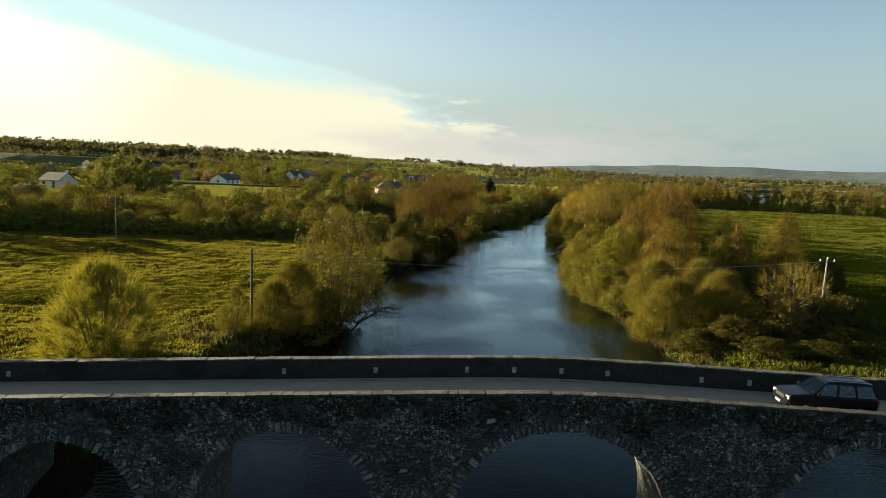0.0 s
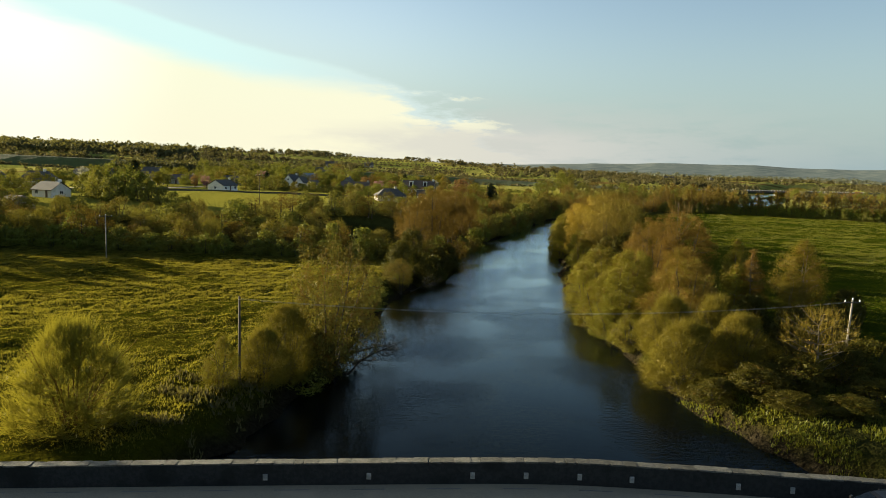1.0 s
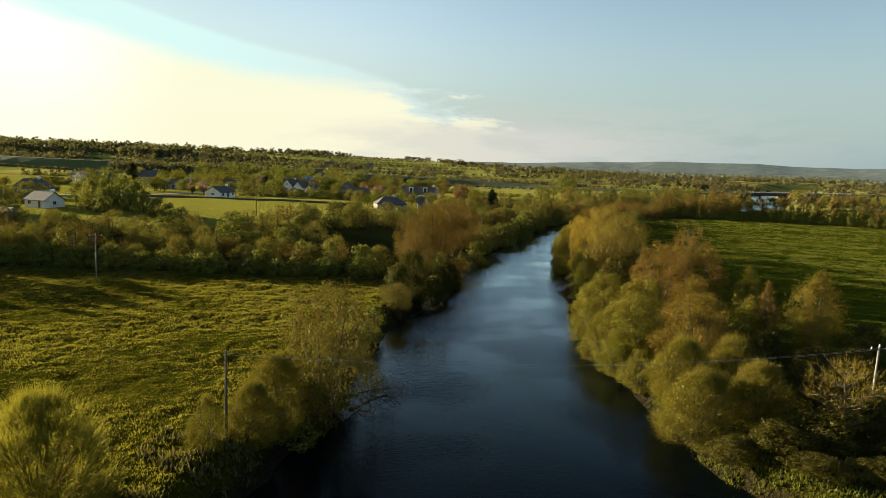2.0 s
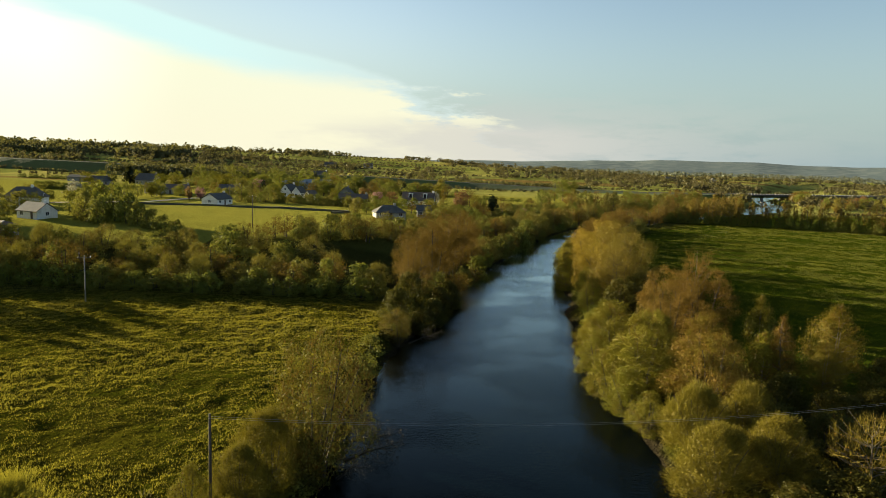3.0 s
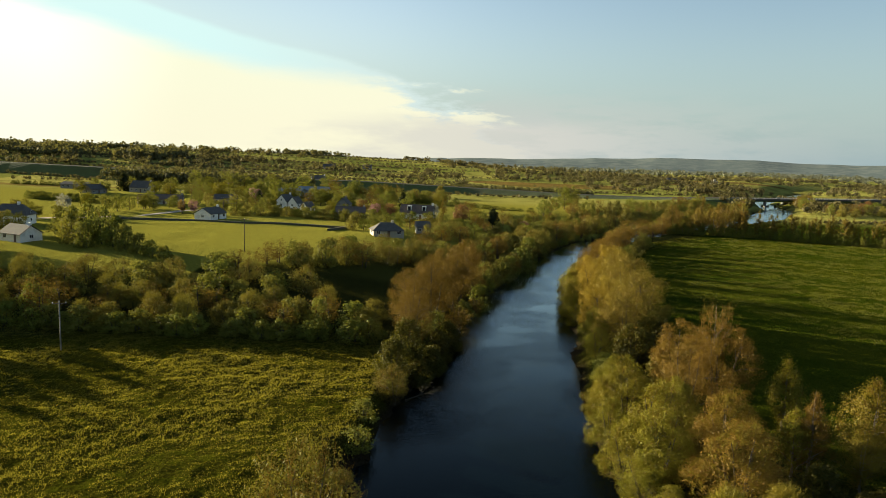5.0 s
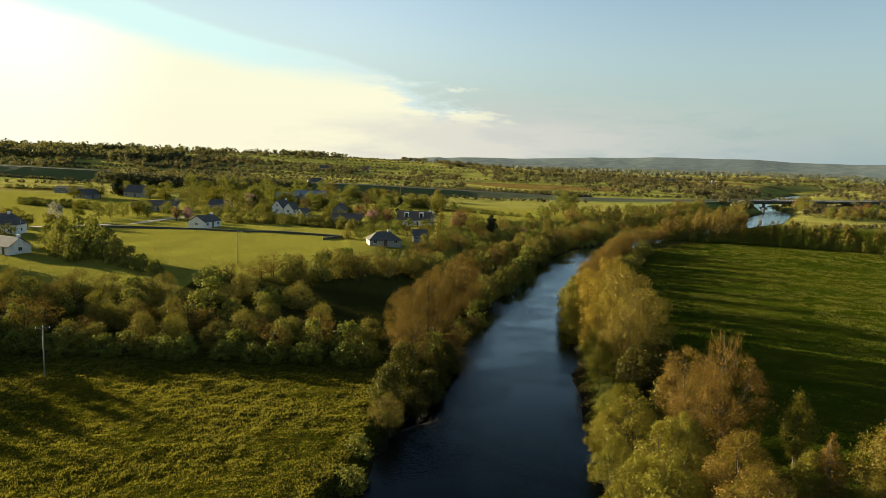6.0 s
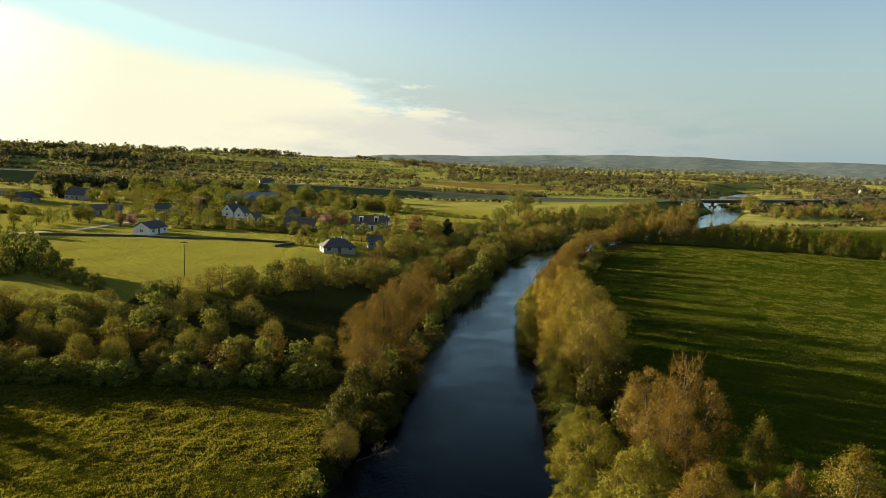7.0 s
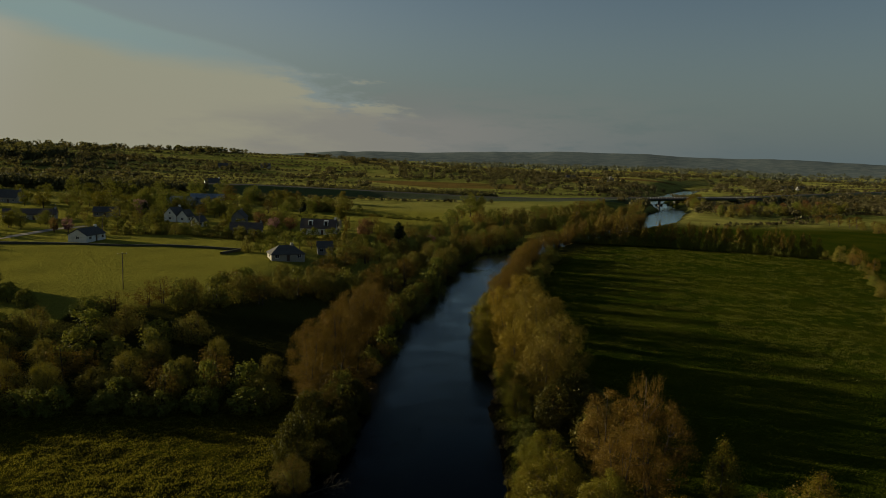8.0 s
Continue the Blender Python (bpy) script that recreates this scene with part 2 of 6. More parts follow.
CAR_PAINT = surface("black_car_paint", (0.004, 0.0042, 0.006), (0.003, 0.0035, 0.005), (0.004, 0.004, 0.004), 9, 0.8, 0.3, 0.02, gloss=0.16)
RUBBER = plain("black_rubber", (0.015, 0.015, 0.015), 0.8)
CHROME = plain("silver_alloy", (0.55, 0.55, 0.56), 0.25, 1.0)
LAMP_GLASS = plain("headlamp_glass", (0.3, 0.3, 0.28), 0.25)
def clear_glass(name):
    m, n = material(name)
    s = n.add("ShaderNodeMixShader", (0, 0.12), (1, n.add("ShaderNodeBsdfTransparent", (0, (0.12, 0.14, 0.135, 1))).outputs[0]), (2, n.add("ShaderNodeBsdfGlossy", (0, (0.8, 0.85, 0.85, 1)), ("Roughness", 0.04)).outputs[0]))
    finish(n, s.outputs[0])
    return m


CAR_GLASS = clear_glass("tinted_car_glass")
PAPER = plain("white_paper", (0.7, 0.7, 0.68), 0.8)
SEAT = plain("grey_seat_cloth", (0.09, 0.09, 0.088), 0.9)
TRIM = plain("grey_plastic_trim", (0.06, 0.06, 0.062), 0.6)
PLATE = plain("white_number_plate", (0.7, 0.7, 0.66), 0.4)
MOSSY = surface("mossy_field_stone", (0.05, 0.048, 0.03), (0.085, 0.078, 0.05), (0.06, 0.066, 0.022), 5, 0.5, 0.95, 0.6)
WIRE = plain("dull_grey_wire", (0.22, 0.22, 0.22), 0.5)


def ground_material():
    m, n = material("pasture_and_bank")
    where = n.add("ShaderNodeNewGeometry").outputs["Position"]
    fine, clump, wide = n.noise(where, 2.6, 5, 0.7), n.noise(where, 0.55, 4, 0.6), n.noise(where, 0.045, 3)
    grass = n.mix(n.span(fine, 0.32, 0.68), (0.02356, 0.02525, 0.002793), (0.05687, 0.05398, 0.005585))
    tuft = n.noise(where, 1.25, 3, 0.6)
    # hollows between tufts get their shade as a darker colour
    grass = n.mix(n.math("MULTIPLY", n.span(tuft, 0.54, 0.4), 0.55), grass, (0.02112, 0.02351, 0.003191))
    grass = n.mix(n.math("MULTIPLY", n.span(clump, 0.42, 0.66), 0.6), grass, (0.04453, 0.05179, 0.003273))
    grass = n.mix(n.math("MULTIPLY", n.span(wide, 0.45, 0.7), 0.55), grass, (0.06663, 0.05746, 0.005585))
    # smoother, greener ley on the right; parcels of farmland far off
    ley = n.mix(n.span(fine, 0.3, 0.7), (0.019, 0.033, 0.0026), (0.044, 0.058, 0.0048))
    ley = n.mix(n.math("MULTIPLY", n.span(wide, 0.4, 0.65), 0.5), ley, (0.062, 0.064, 0.006))
    colour = n.mix(n.attribute("ley"), grass, ley)
    # left pasture colour is lifted to stand in for glare over that side
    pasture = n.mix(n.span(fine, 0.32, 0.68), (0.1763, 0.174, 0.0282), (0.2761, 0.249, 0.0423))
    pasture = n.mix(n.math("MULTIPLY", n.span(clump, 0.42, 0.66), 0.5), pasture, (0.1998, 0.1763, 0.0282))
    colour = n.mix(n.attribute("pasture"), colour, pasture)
    parcel = n.add("ShaderNodeTexVoronoi", ("Vector", n.add("ShaderNodeMapping", ("Vector", where), ("Scale", (0.0045, 0.0105, 0.0)), ("Rotation", (0, 0, 0.12))).outputs[0]), ("Scale", 1.0))
    pick = n.add("ShaderNodeSeparateColor", (0, parcel.outputs["Color"]))
    # crop colours are lightened as well, to carry the glare of distance
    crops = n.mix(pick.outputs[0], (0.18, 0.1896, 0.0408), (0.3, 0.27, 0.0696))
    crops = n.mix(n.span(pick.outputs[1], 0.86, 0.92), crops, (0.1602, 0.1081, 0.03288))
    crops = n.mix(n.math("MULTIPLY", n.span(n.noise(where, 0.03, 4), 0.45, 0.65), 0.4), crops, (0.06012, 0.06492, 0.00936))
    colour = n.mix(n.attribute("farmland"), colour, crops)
    rough_ground = n.mix(n.span(fine, 0.35, 0.65), (0.024, 0.026, 0.007), (0.042, 0.042, 0.012))
    colour = n.mix(n.attribute("rough_ground"), colour, rough_ground)
    # mud, its colour lowered further to hold the shade by the bridge
    mud = n.mix(n.span(fine, 0.35, 0.65), (0.015, 0.012, 0.007), (0.03, 0.024, 0.014))
    colour = n.mix(n.attribute("mud"), colour, mud)
    height = n.math("ADD", n.math("ADD", n.math("MULTIPLY", fine, 0.4), clump), n.math("MULTIPLY", tuft, 1.1))
    relief = n.add("ShaderNodeBump", ("Height", height), ("Strength", 1.0), ("Distance", 1.8))
    p = n.add("ShaderNodeBsdfPrincipled", ("Base Color", colour), ("Roughness", 0.95), ("Specular IOR Level", 0.0), ("Normal", relief.outputs[0]))
    finish(n, p.outputs[0])
    return m


def water_material():
    m, n = material("dark_river_water")
    where = n.add("ShaderNodeNewGeometry").outputs["Position"]
    long = n.add("ShaderNodeMapping", ("Vector", where), ("Scale", (0.55, 1.5, 1.0)), ("Rotation", (0, 0, 0.2))).outputs[0]
    ripples = n.math("ADD", n.noise(long, 1.5, 3, 0.6), n.math("MULTIPLY", n.noise(long, 5.5, 2, 0.5), 0.35))
    calm = n.span(n.noise(where, 0.05, 2), 0.38, 0.62)
    force = n.add("ShaderNodeMapRange", (0, calm), (3, 0.09), (4, 0.34)).outputs[0]
    relief = n.add("ShaderNodeBump", ("Height", ripples), ("Strength", force), ("Distance", 0.3))
    facing = n.add("ShaderNodeLayerWeight", (0, 0.5)).outputs["Facing"]
    deep = n.add("ShaderNodeBsdfDiffuse", (0, (0.0006, 0.0018, 0.0025, 1)))
    mirror = n.add("ShaderNodeBsdfGlossy", (0, (0.86, 1.0, 1.04, 1)), ("Roughness", 0.05), ("Normal", relief.outputs[0]))
    s = n.add("ShaderNodeMixShader", (0, n.math("ADD", n.math("MULTIPLY", n.math("POWER", facing, 8.4), 2.5), 0.003, True)), (1, deep.outputs[0]), (2, mirror.outputs[0]))
    finish(n, s.outputs[0])
    return m


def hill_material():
    m, n = material("haze_tinted_hills")
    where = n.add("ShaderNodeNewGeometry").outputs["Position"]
    # haze of distance goes into the base colour as a blue-grey cast
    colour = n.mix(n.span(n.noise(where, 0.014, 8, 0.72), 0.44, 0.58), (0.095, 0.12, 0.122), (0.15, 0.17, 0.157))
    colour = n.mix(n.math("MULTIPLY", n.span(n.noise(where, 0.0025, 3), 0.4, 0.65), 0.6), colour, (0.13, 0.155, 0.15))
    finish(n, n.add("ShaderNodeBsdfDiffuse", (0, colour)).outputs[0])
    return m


GROUND, WATER, HILLS = ground_material(), water_material(), hill_material()
# ---- lie of the land: river channel, banks, fields, rising ground, far hills ----
# river: x, y, half width
RIVER = np.array([(3, -900, 22), (3, -250, 21), (5.8, 20, 26), (5.8, 40, 24), (5.4, 51, 20), (5, 60, 17.6), (5, 70, 16.2), (5.2, 80, 15.8), (5.4, 92, 14.8), (6.2, 105, 13.8), (7.4, 117, 12.9),
                  (9.9, 129, 12.2), (14, 155, 12.1), (18.5, 180, 11), (24, 205, 10), (34, 240, 9.5), (48, 284, 9.5), (68, 326, 10),
                  (112, 380, 7), (165, 440, 7), (222, 512, 15), (266, 580, 14), (298, 636, 13), (314, 690, 11), (338, 760, 11), (372, 830, 12), (450, 940, 14), (700, 1300, 16)], float)


def ease(v):
    v = np.clip(v, 0.0, 1.0)
    return v * v * (3 - 2 * v)


def river_gap(x, y):
    """Distance from the water's edge (minus: in the river) and the side (minus: left bank)."""
    best, side = np.full(x.shape, 1e9), np.zeros(x.shape)
    for (ax, ay, aw), (bx, by, bw) in zip(RIVER[:-1], RIVER[1:]):
        ux, uy = bx - ax, by - ay
        k = np.clip(((x - ax) * ux + (y - ay) * uy) / (ux * ux + uy * uy), 0, 1)
        gap = np.hypot(x - ax - k * ux, y - ay - k * uy) - (aw + k * (bw - aw))
        s = np.sign((x - ax) * uy - (y - ay) * ux)
        side = np.where(gap < best, s, side)
        best = np.minimum(best, gap)
    return best, side


def waves(x, y, size, seed):
    """Smooth rolling noise out of a few sines, about -1 to 1."""
    rng, total = np.random.RandomState(seed), 0.0
    for k in range(7):
        a, f, p = rng.uniform(0, math.tau), rng.uniform(0.6, 1.7) / size, rng.uniform(0, math.tau)
        total = total + np.sin((x * np.cos(a) + y * np.sin(a)) * f * math.tau + p + 1.3 * np.sin((y * np.cos(a) - x * np.sin(a)) * f * 2.9 + 2 * p))
    return total / 3.6


def bridge_top(x):
    """Height of the parapets' tops along the bridge."""
    return 8.0 - 0.043 * (np.sqrt((x - 5.4) ** 2 + 9.0) - 3.0)


def land(x, y):
    gap, side = river_gap(x, y)
    gap = gap + 0.8 * waves(x, y, 13, 9) + 0.4 * waves(x, y, 5, 12)     # uneven banks
    left = ease((6 - gap * side) / 40.0) * (side < 0)
    z = 2.35 + 0.25 * (side < 0)
    z = z + left * ease((gap - 4) / 50) * 5.9 * ease((y - 140) / 78.0)
    z = z + 6.0 * ease((y - 620) / 700.0) * ease(gap / 120)
    # wooded ridge on the left, from near to far
    ax, ay, bx, by = -1150.0, 640.0, -150.0, 1320.0
    k = np.clip(((x - ax) * (bx - ax) + (y - ay) * (by - ay)) / ((bx - ax) ** 2 + (by - ay) ** 2), 0, 1)
    d = np.hypot(x - ax - k * (bx - ax), y - ay - k * (by - ay))
    z = z + (31 - 9 * k) * np.exp(-(d / 330.0) ** 2) * ease(gap / 250)
    far = ease((np.hypot(x, y) - 500) / 1200)
    z = z + far * 3.0 * waves(x, y, 700, 3) + 0.12 * waves(x, y, 24, 5) * ease(gap / 12)
    # road embankment at both ends of the bridge
    off = ease((10 - np.abs(y - 31)) / 6.5)
    ends = np.maximum(ease((-22.5 - x) / 5), ease((x - 31) / 5))
    z = z + (bridge_top(np.clip(x, -40, 48)) - 1.2 - z) * off * ends * (y < 60)
    bank = ease((gap + 0.6) / 4.2)
    bed = -0.25 - 1.1 * ease(-gap / 4)
    return np.where(gap > -0.6, bed + (z - bed) * bank, bed)


def land_at(x, y):
    return float(land(np.array([float(x)]), np.array([float(y)]))[0])
# ---- end of the lie of the land ----
# ---- mesh helpers ----
def value_noise(x, y, size, seed):
    """Soft random relief, 0 to 1."""
    table = np.random.RandomState(seed).rand(257, 257)
    u, v = x / size, y / size
    i, j = np.floor(u).astype(int), np.floor(v).astype(int)
    a, b = u - i, v - j
    a, b = a * a * (3 - 2 * a), b * b * (3 - 2 * b)
    i, j = i % 256, j % 256
    return (table[i, j] * (1 - a) + table[i + 1, j] * a) * (1 - b) + (table[i, j + 1] * (1 - a) + table[i + 1, j + 1] * a) * b


def mesh_of(name, verts, faces, mats, smooth=False, slots=None):
    me = bpy.data.meshes.new(name)
    me.from_pydata(verts if isinstance(verts, list) else verts.tolist(), [], faces if isinstance(faces, list) else faces.tolist())
    for m in (mats if isinstance(mats, (list, tuple)) else (mats,)):
        me.materials.append(m)
    if smooth:
        me.polygons.foreach_set("use_smooth", [True] * len(me.polygons))
    if slots is not None:
        me.polygons.foreach_set("material_index", slots)
    me.update()
    return me


def thing(name, x, y, z, yaw=0.0, scale=(1, 1, 1)):
    ob = new(name)
    ob.empty_display_size = 0.3
    ob.matrix_basis = Matrix.LocRotScale((x, y, z), Euler((0, 0, yaw)), scale)
    return ob


def mesh_part(name, me, parent, label="", m=None):
    ob = new(name, me)
    ob.parent = parent
    if m is not None:
        ob.matrix_basis = m
    if label:
        tagged(ob, label)
    return ob


def part(name, bm, mat, parent, label="", smooth=False, m=None):
    me = bpy.data.meshes.new(name)
    bm.to_mesh(me)
    bm.free()
    me.materials.append(mat)
    if smooth:
        me.polygons.foreach_set("use_smooth", [True] * len(me.polygons))
    return mesh_part(name, me, parent, label, m)


def box(bm, x0, y0, z0, x1, y1, z1, bevel=0.0):
    made = bmesh.ops.create_cube(bm, size=1.0, matrix=Matrix.LocRotScale(((x0 + x1) / 2, (y0 + y1) / 2, (z0 + z1) / 2), None, (x1 - x0, y1 - y0, z1 - z0)))
    if bevel:
        edges = {e for v in made["verts"] for e in v.link_edges}
        bmesh.ops.bevel(bm, geom=list(edges), offset=bevel, segments=1, affect="EDGES", profile=0.5)
    return bm


def boxed(*size, bevel=0.0):
    return box(bmesh.new(), *size, bevel=bevel)


def prism(bm, outline, depth):
    """A solid from an outline in x, z, of that depth along +y."""
    front = [bm.verts.new((x, 0, z)) for x, z in outline]
    rear = [bm.verts.new((x, depth, z)) for x, z in outline]
    bm.faces.new(front)
    bm.faces.new(rear[::-1])
    for i in range(len(outline)):
        j = (i + 1) % len(outline)
        bm.faces.new((front[j], front[i], rear[i], rear[j]))
    bmesh.ops.recalc_face_normals(bm, faces=bm.faces)
    return bm


def rod(bm, a, b, r0, r1, sides=8):
    a, b = Vector(a), Vector(b)
    bmesh.ops.create_cone(bm, cap_ends=True, segments=sides, radius1=r0, radius2=r1, depth=(b - a).length,
                          matrix=Matrix.Translation((a + b) / 2) @ (b - a).to_track_quat("Z", "Y").to_matrix().to_4x4())
    return bm
# ---- the ground, in one sheet to the horizon ----
def lines(*stretches):
    out = []
    for start, end, step in stretches:
        out.extend(np.arange(start, end, step))
    return np.array(out + [stretches[-1][1]], float)


GX = lines((-4800, -1600, 400), (-1600, -500, 50), (-500, -140, 9), (-140, -82, 2.4), (-82, 52, 0.95), (52, 130, 1.3), (130, 260, 4), (260, 560, 10), (560, 1600, 45), (1600, 4800, 400))
GY = lines((-900, -60, 60), (-60, 20, 5), (20, 44, 2), (44, 150, 0.9), (150, 300, 1.7), (300, 420, 4), (420, 800, 8), (800, 2000, 22), (2000, 4600, 150))
X, Y = np.meshgrid(GX, GY)
Z = land(X, Y)
gap, side = river_gap(X, Y)
gap = gap + 0.8 * waves(X, Y, 13, 9) + 0.4 * waves(X, Y, 5, 12)
dry = ease((gap - 1.2) / 3)
near = ease((185 - Y) / 40) * ease((Y - 38) / 6)
Z = Z + dry * near * (0.3 * (value_noise(X, Y, 1.9, 1) - 0.5) + 0.24 * (value_noise(X, Y, 0.9, 2) - 0.5)) * np.where(side < 0, 1.0, 0.45) * (X > -90) * (X < 130)
Z = Z + dry * 0.25 * (value_noise(X, Y, 9, 4) - 0.5)
nx, ny = len(GX), len(GY)
idx = np.arange(nx * ny).reshape(ny, nx)
quads = np.stack([idx[:-1, :-1], idx[:-1, 1:], idx[1:, 1:], idx[1:, :-1]], -1).reshape(-1, 4)
me = mesh_of("ground", np.stack([X, Y, Z], -1).reshape(-1, 3), quads, GROUND, smooth=True)


def layer(name, values):
    me.attributes.new(name, "FLOAT", "POINT").data.foreach_set("value", np.clip(values, 0, 1).astype(np.float32).ravel())


patchy = value_noise(X, Y, 7, 8)
layer("ley", (side > 0) * ease((gap - 14) / 8))
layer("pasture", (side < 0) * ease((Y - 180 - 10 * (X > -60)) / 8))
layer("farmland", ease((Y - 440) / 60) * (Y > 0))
scrub = (side < 0) * ease((Y - 140 + 8 * patchy) / 6) * ease((np.where(X < -60, 183 + 0.9 * np.maximum(X + 66, 0), np.minimum(208 + 0.9 * np.maximum(X + 50, 0), 300) - 14) - Y) / 8) * (X > -140)
wild_and_shade = (side > 0) * ease((24 - gap + 6 * patchy) / 8) * ease((gap - 1) / 3) * (Y > 20) * (Y < 104)
# right bank by the bridge: darker ground stands in for cast shadow
wild_and_shade = np.maximum(wild_and_shade, 1.15 * (side > 0) * ease((62 - Y) / 8) * ease((Y - 34) / 3) * ease((70 - X) / 10) * ease((gap - 1) / 2))
layer("rough_ground", 0.85 * np.maximum(np.maximum(scrub, wild_and_shade), ease((np.where(side < 0, 2.0, 13.0) - gap + 8 * patchy) / 7) * ease((gap - 1) / 3) * (Y > 62) * (Y < 420)))

# mud along the banks; under the bridge it also stands for shade
layer("mud", np.maximum(ease((1.3 - gap + 1.2 * patchy) / 1.2), ease((8 - np.abs(Y - 31)) / 3) * (X > -24) * (X < 34)))
ground = tagged(new("ground", me), "green tussocky river meadows and far farmland", "ground", kind="structure")

# ---- the river ----
dense = np.concatenate([np.linspace(RIVER[i], RIVER[i + 1], 6, endpoint=False) for i in range(len(RIVER) - 1)] + [RIVER[-1:]])
way = np.gradient(dense[:, :2], axis=0)
way /= np.linalg.norm(way, axis=1)[:, None]
across = np.stack([way[:, 1], -way[:, 0]], 1)
half = (dense[:, 2] + 4.0)[:, None]
verts = np.concatenate([np.c_[dense[:, :2] - across * half, np.zeros(len(dense))], np.c_[dense[:, :2] + across * half, np.zeros(len(dense))]])
k = len(dense)
river = new("water", mesh_of("water", verts, [(i, i + k, i + k + 1, i + 1) for i in range(k - 1)], WATER))
tagged(river, "dark blue slow river with fine ripples", "river", kind="structure")

# ---- hills on the horizon, their colour blued for haze ----
def far_hills(name, radius, low, high, seed, start, end):
    az = np.radians(np.linspace(start, end, 240))
    deg = np.degrees(az)
    crest = low + (high - low) * (np.exp(-((deg - 19) / 9) ** 2) + 0.55 * np.exp(-((deg - 33) / 8) ** 2) + 0.45 * np.exp(-((deg - 60) / 14) ** 2))
    crest = (crest + 9 * value_noise(deg, az * 0, 3.0, seed) + 2.5 * value_noise(deg, az * 0, 0.8, seed + 1)) * ease((deg + 12) / 14)
    rows = []
    for f, d in ((0.0, -700), (0.45, -450), (0.8, -200), (1.0, 0), (0.7, 200)):
        rows.append(np.stack([np.sin(az) * (radius + d), np.cos(az) * (radius + d), 4 + (crest - 4) * f], -1))
    v = np.concatenate(rows)
    w = len(az)
    faces = [(r * w + i, r * w + i + 1, (r + 1) * w + i + 1, (r + 1) * w + i) for r in range(4) for i in range(w - 1)]
    return tagged(new(name, mesh_of(name, v, faces, HILLS, smooth=True)), "wooded hills along the horizon, coloured blue for haze", "hills", kind="structure")


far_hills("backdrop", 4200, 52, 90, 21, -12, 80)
# ---- the stone bridge ----
NEAR_Y, FAR_Y = 28.0, 34.1           # outer faces
WALL_T = 0.42                        # parapets' thickness
ARCHES = [(-15.9, 3.5, 1.75), (-6.35, 3.95, 2.05), (5.45, 5.0, 1.35), (19.0, 4.9, 1.2), (28.4, 3.5, 1.6)]   # middle, radius, springing height
X0, X1 = -40.0, 48.0


def deck_z(x):
    return bridge_top(x) - 1.08


def arch_roof(x):
    """Height of the soffit over x, or the foot of the wall between the arches."""
    for mid, r, spring in ARCHES:
        if abs(x - mid) < r:
            return spring + math.sqrt(max(r * r - (x - mid) ** 2, 0.0))
    return -1.4


bridge = thing("stone_bridge", 0, 0, 0)
tagged(bridge, "old humpbacked rubble stone bridge with round arches", "bridge")

# core of the bridge: columns of quads between soffit and deck, from face to face
stops = set(np.arange(X0, X1 + 0.01, 1.0).tolist())
for mid, r, spring in ARCHES:
    for i in range(25):
        stops.add(round(mid - r * math.cos(math.pi * i / 24), 3))
    stops.update((round(mid - r - 0.004, 3), round(mid + r + 0.004, 3)))
stops = sorted(stops)
verts, faces = [], []
ya, yb = NEAR_Y + 0.10, FAR_Y - 0.10
for x in stops:
    inside = any(abs(x - mid) < r - 1e-6 for mid, r, s in ARCHES)
    at_edge = [s for mid, r, s in ARCHES if abs(abs(x - mid) - r) < 1e-3]
    low = arch_roof(x) if inside else (at_edge[0] if at_edge else -1.4)
    verts += [(x, ya, low), (x, ya, deck_z(x) - 0.05), (x, yb, deck_z(x) - 0.05), (x, yb, low)]
for i in range(len(stops) - 1):
    a, b = 4 * i, 4 * (i + 1)
    faces += [(a, b, b + 1, a + 1), (a + 1, b + 1, b + 2, a + 2), (a + 2, b + 2, b + 3, a + 3), (a + 3, b + 3, b, a)]
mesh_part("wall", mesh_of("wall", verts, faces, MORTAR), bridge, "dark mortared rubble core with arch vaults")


# pier ends and springing faces reach down into the river
for (ma, ra, sa), (mb, rb, sb) in zip(ARCHES[:-1], ARCHES[1:]):
    a, b = ma + ra, mb - rb
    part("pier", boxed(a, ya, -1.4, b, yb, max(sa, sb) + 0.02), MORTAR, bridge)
    # pointed cutwater on the upstream face
    bm = bmesh.new()
    mid, w = (a + b) / 2, (b - a) / 2
    low = [bm.verts.new(p) for p in ((a, NEAR_Y + 0.1, -1.4), (mid, NEAR_Y - 1.1, -1.4), (b, NEAR_Y + 0.1, -1.4))]
    top = [bm.verts.new(p) for p in ((a, NEAR_Y + 0.1, 2.0), (mid, NEAR_Y - 1.1, 2.0), (b, NEAR_Y + 0.1, 2.0))]
    tip = bm.verts.new((mid, NEAR_Y + 0.08, 2.9))
    for i in range(2):
        bm.faces.new((low[i], low[i + 1], top[i + 1], top[i]))
        bm.faces.new((top[i], top[i + 1], tip))
    part("cutwater", bm, STONE, bridge)


def ribbon(y0, y1, z_under, z_over, name, mat, x0=X0, x1=X1, step=1.0, parent=bridge, label=""):
    """A solid bar that follows the hump of the bridge."""
    xs = np.arange(x0, x1 + 0.01, step)
    v, f = [], []
    for x in xs:
        t = float(bridge_top(x))
        v += [(x, y0, t + z_under), (x, y0, t + z_over), (x, y1, t + z_over), (x, y1, t + z_under)]
    for i in range(len(xs) - 1):
        a, b = 4 * i, 4 * (i + 1)
        f += [(a, b, b + 1, a + 1), (a + 1, b + 1, b + 2, a + 2), (a + 2, b + 2, b + 3, a + 3), (a + 3, b + 3, b, a)]
    e = 4 * (len(xs) - 1)
    f += [(0, 1, 2, 3), (e + 3, e + 2, e + 1, e)]
    return mesh_part(name, mesh_of(name, v, f, mat), parent, label)


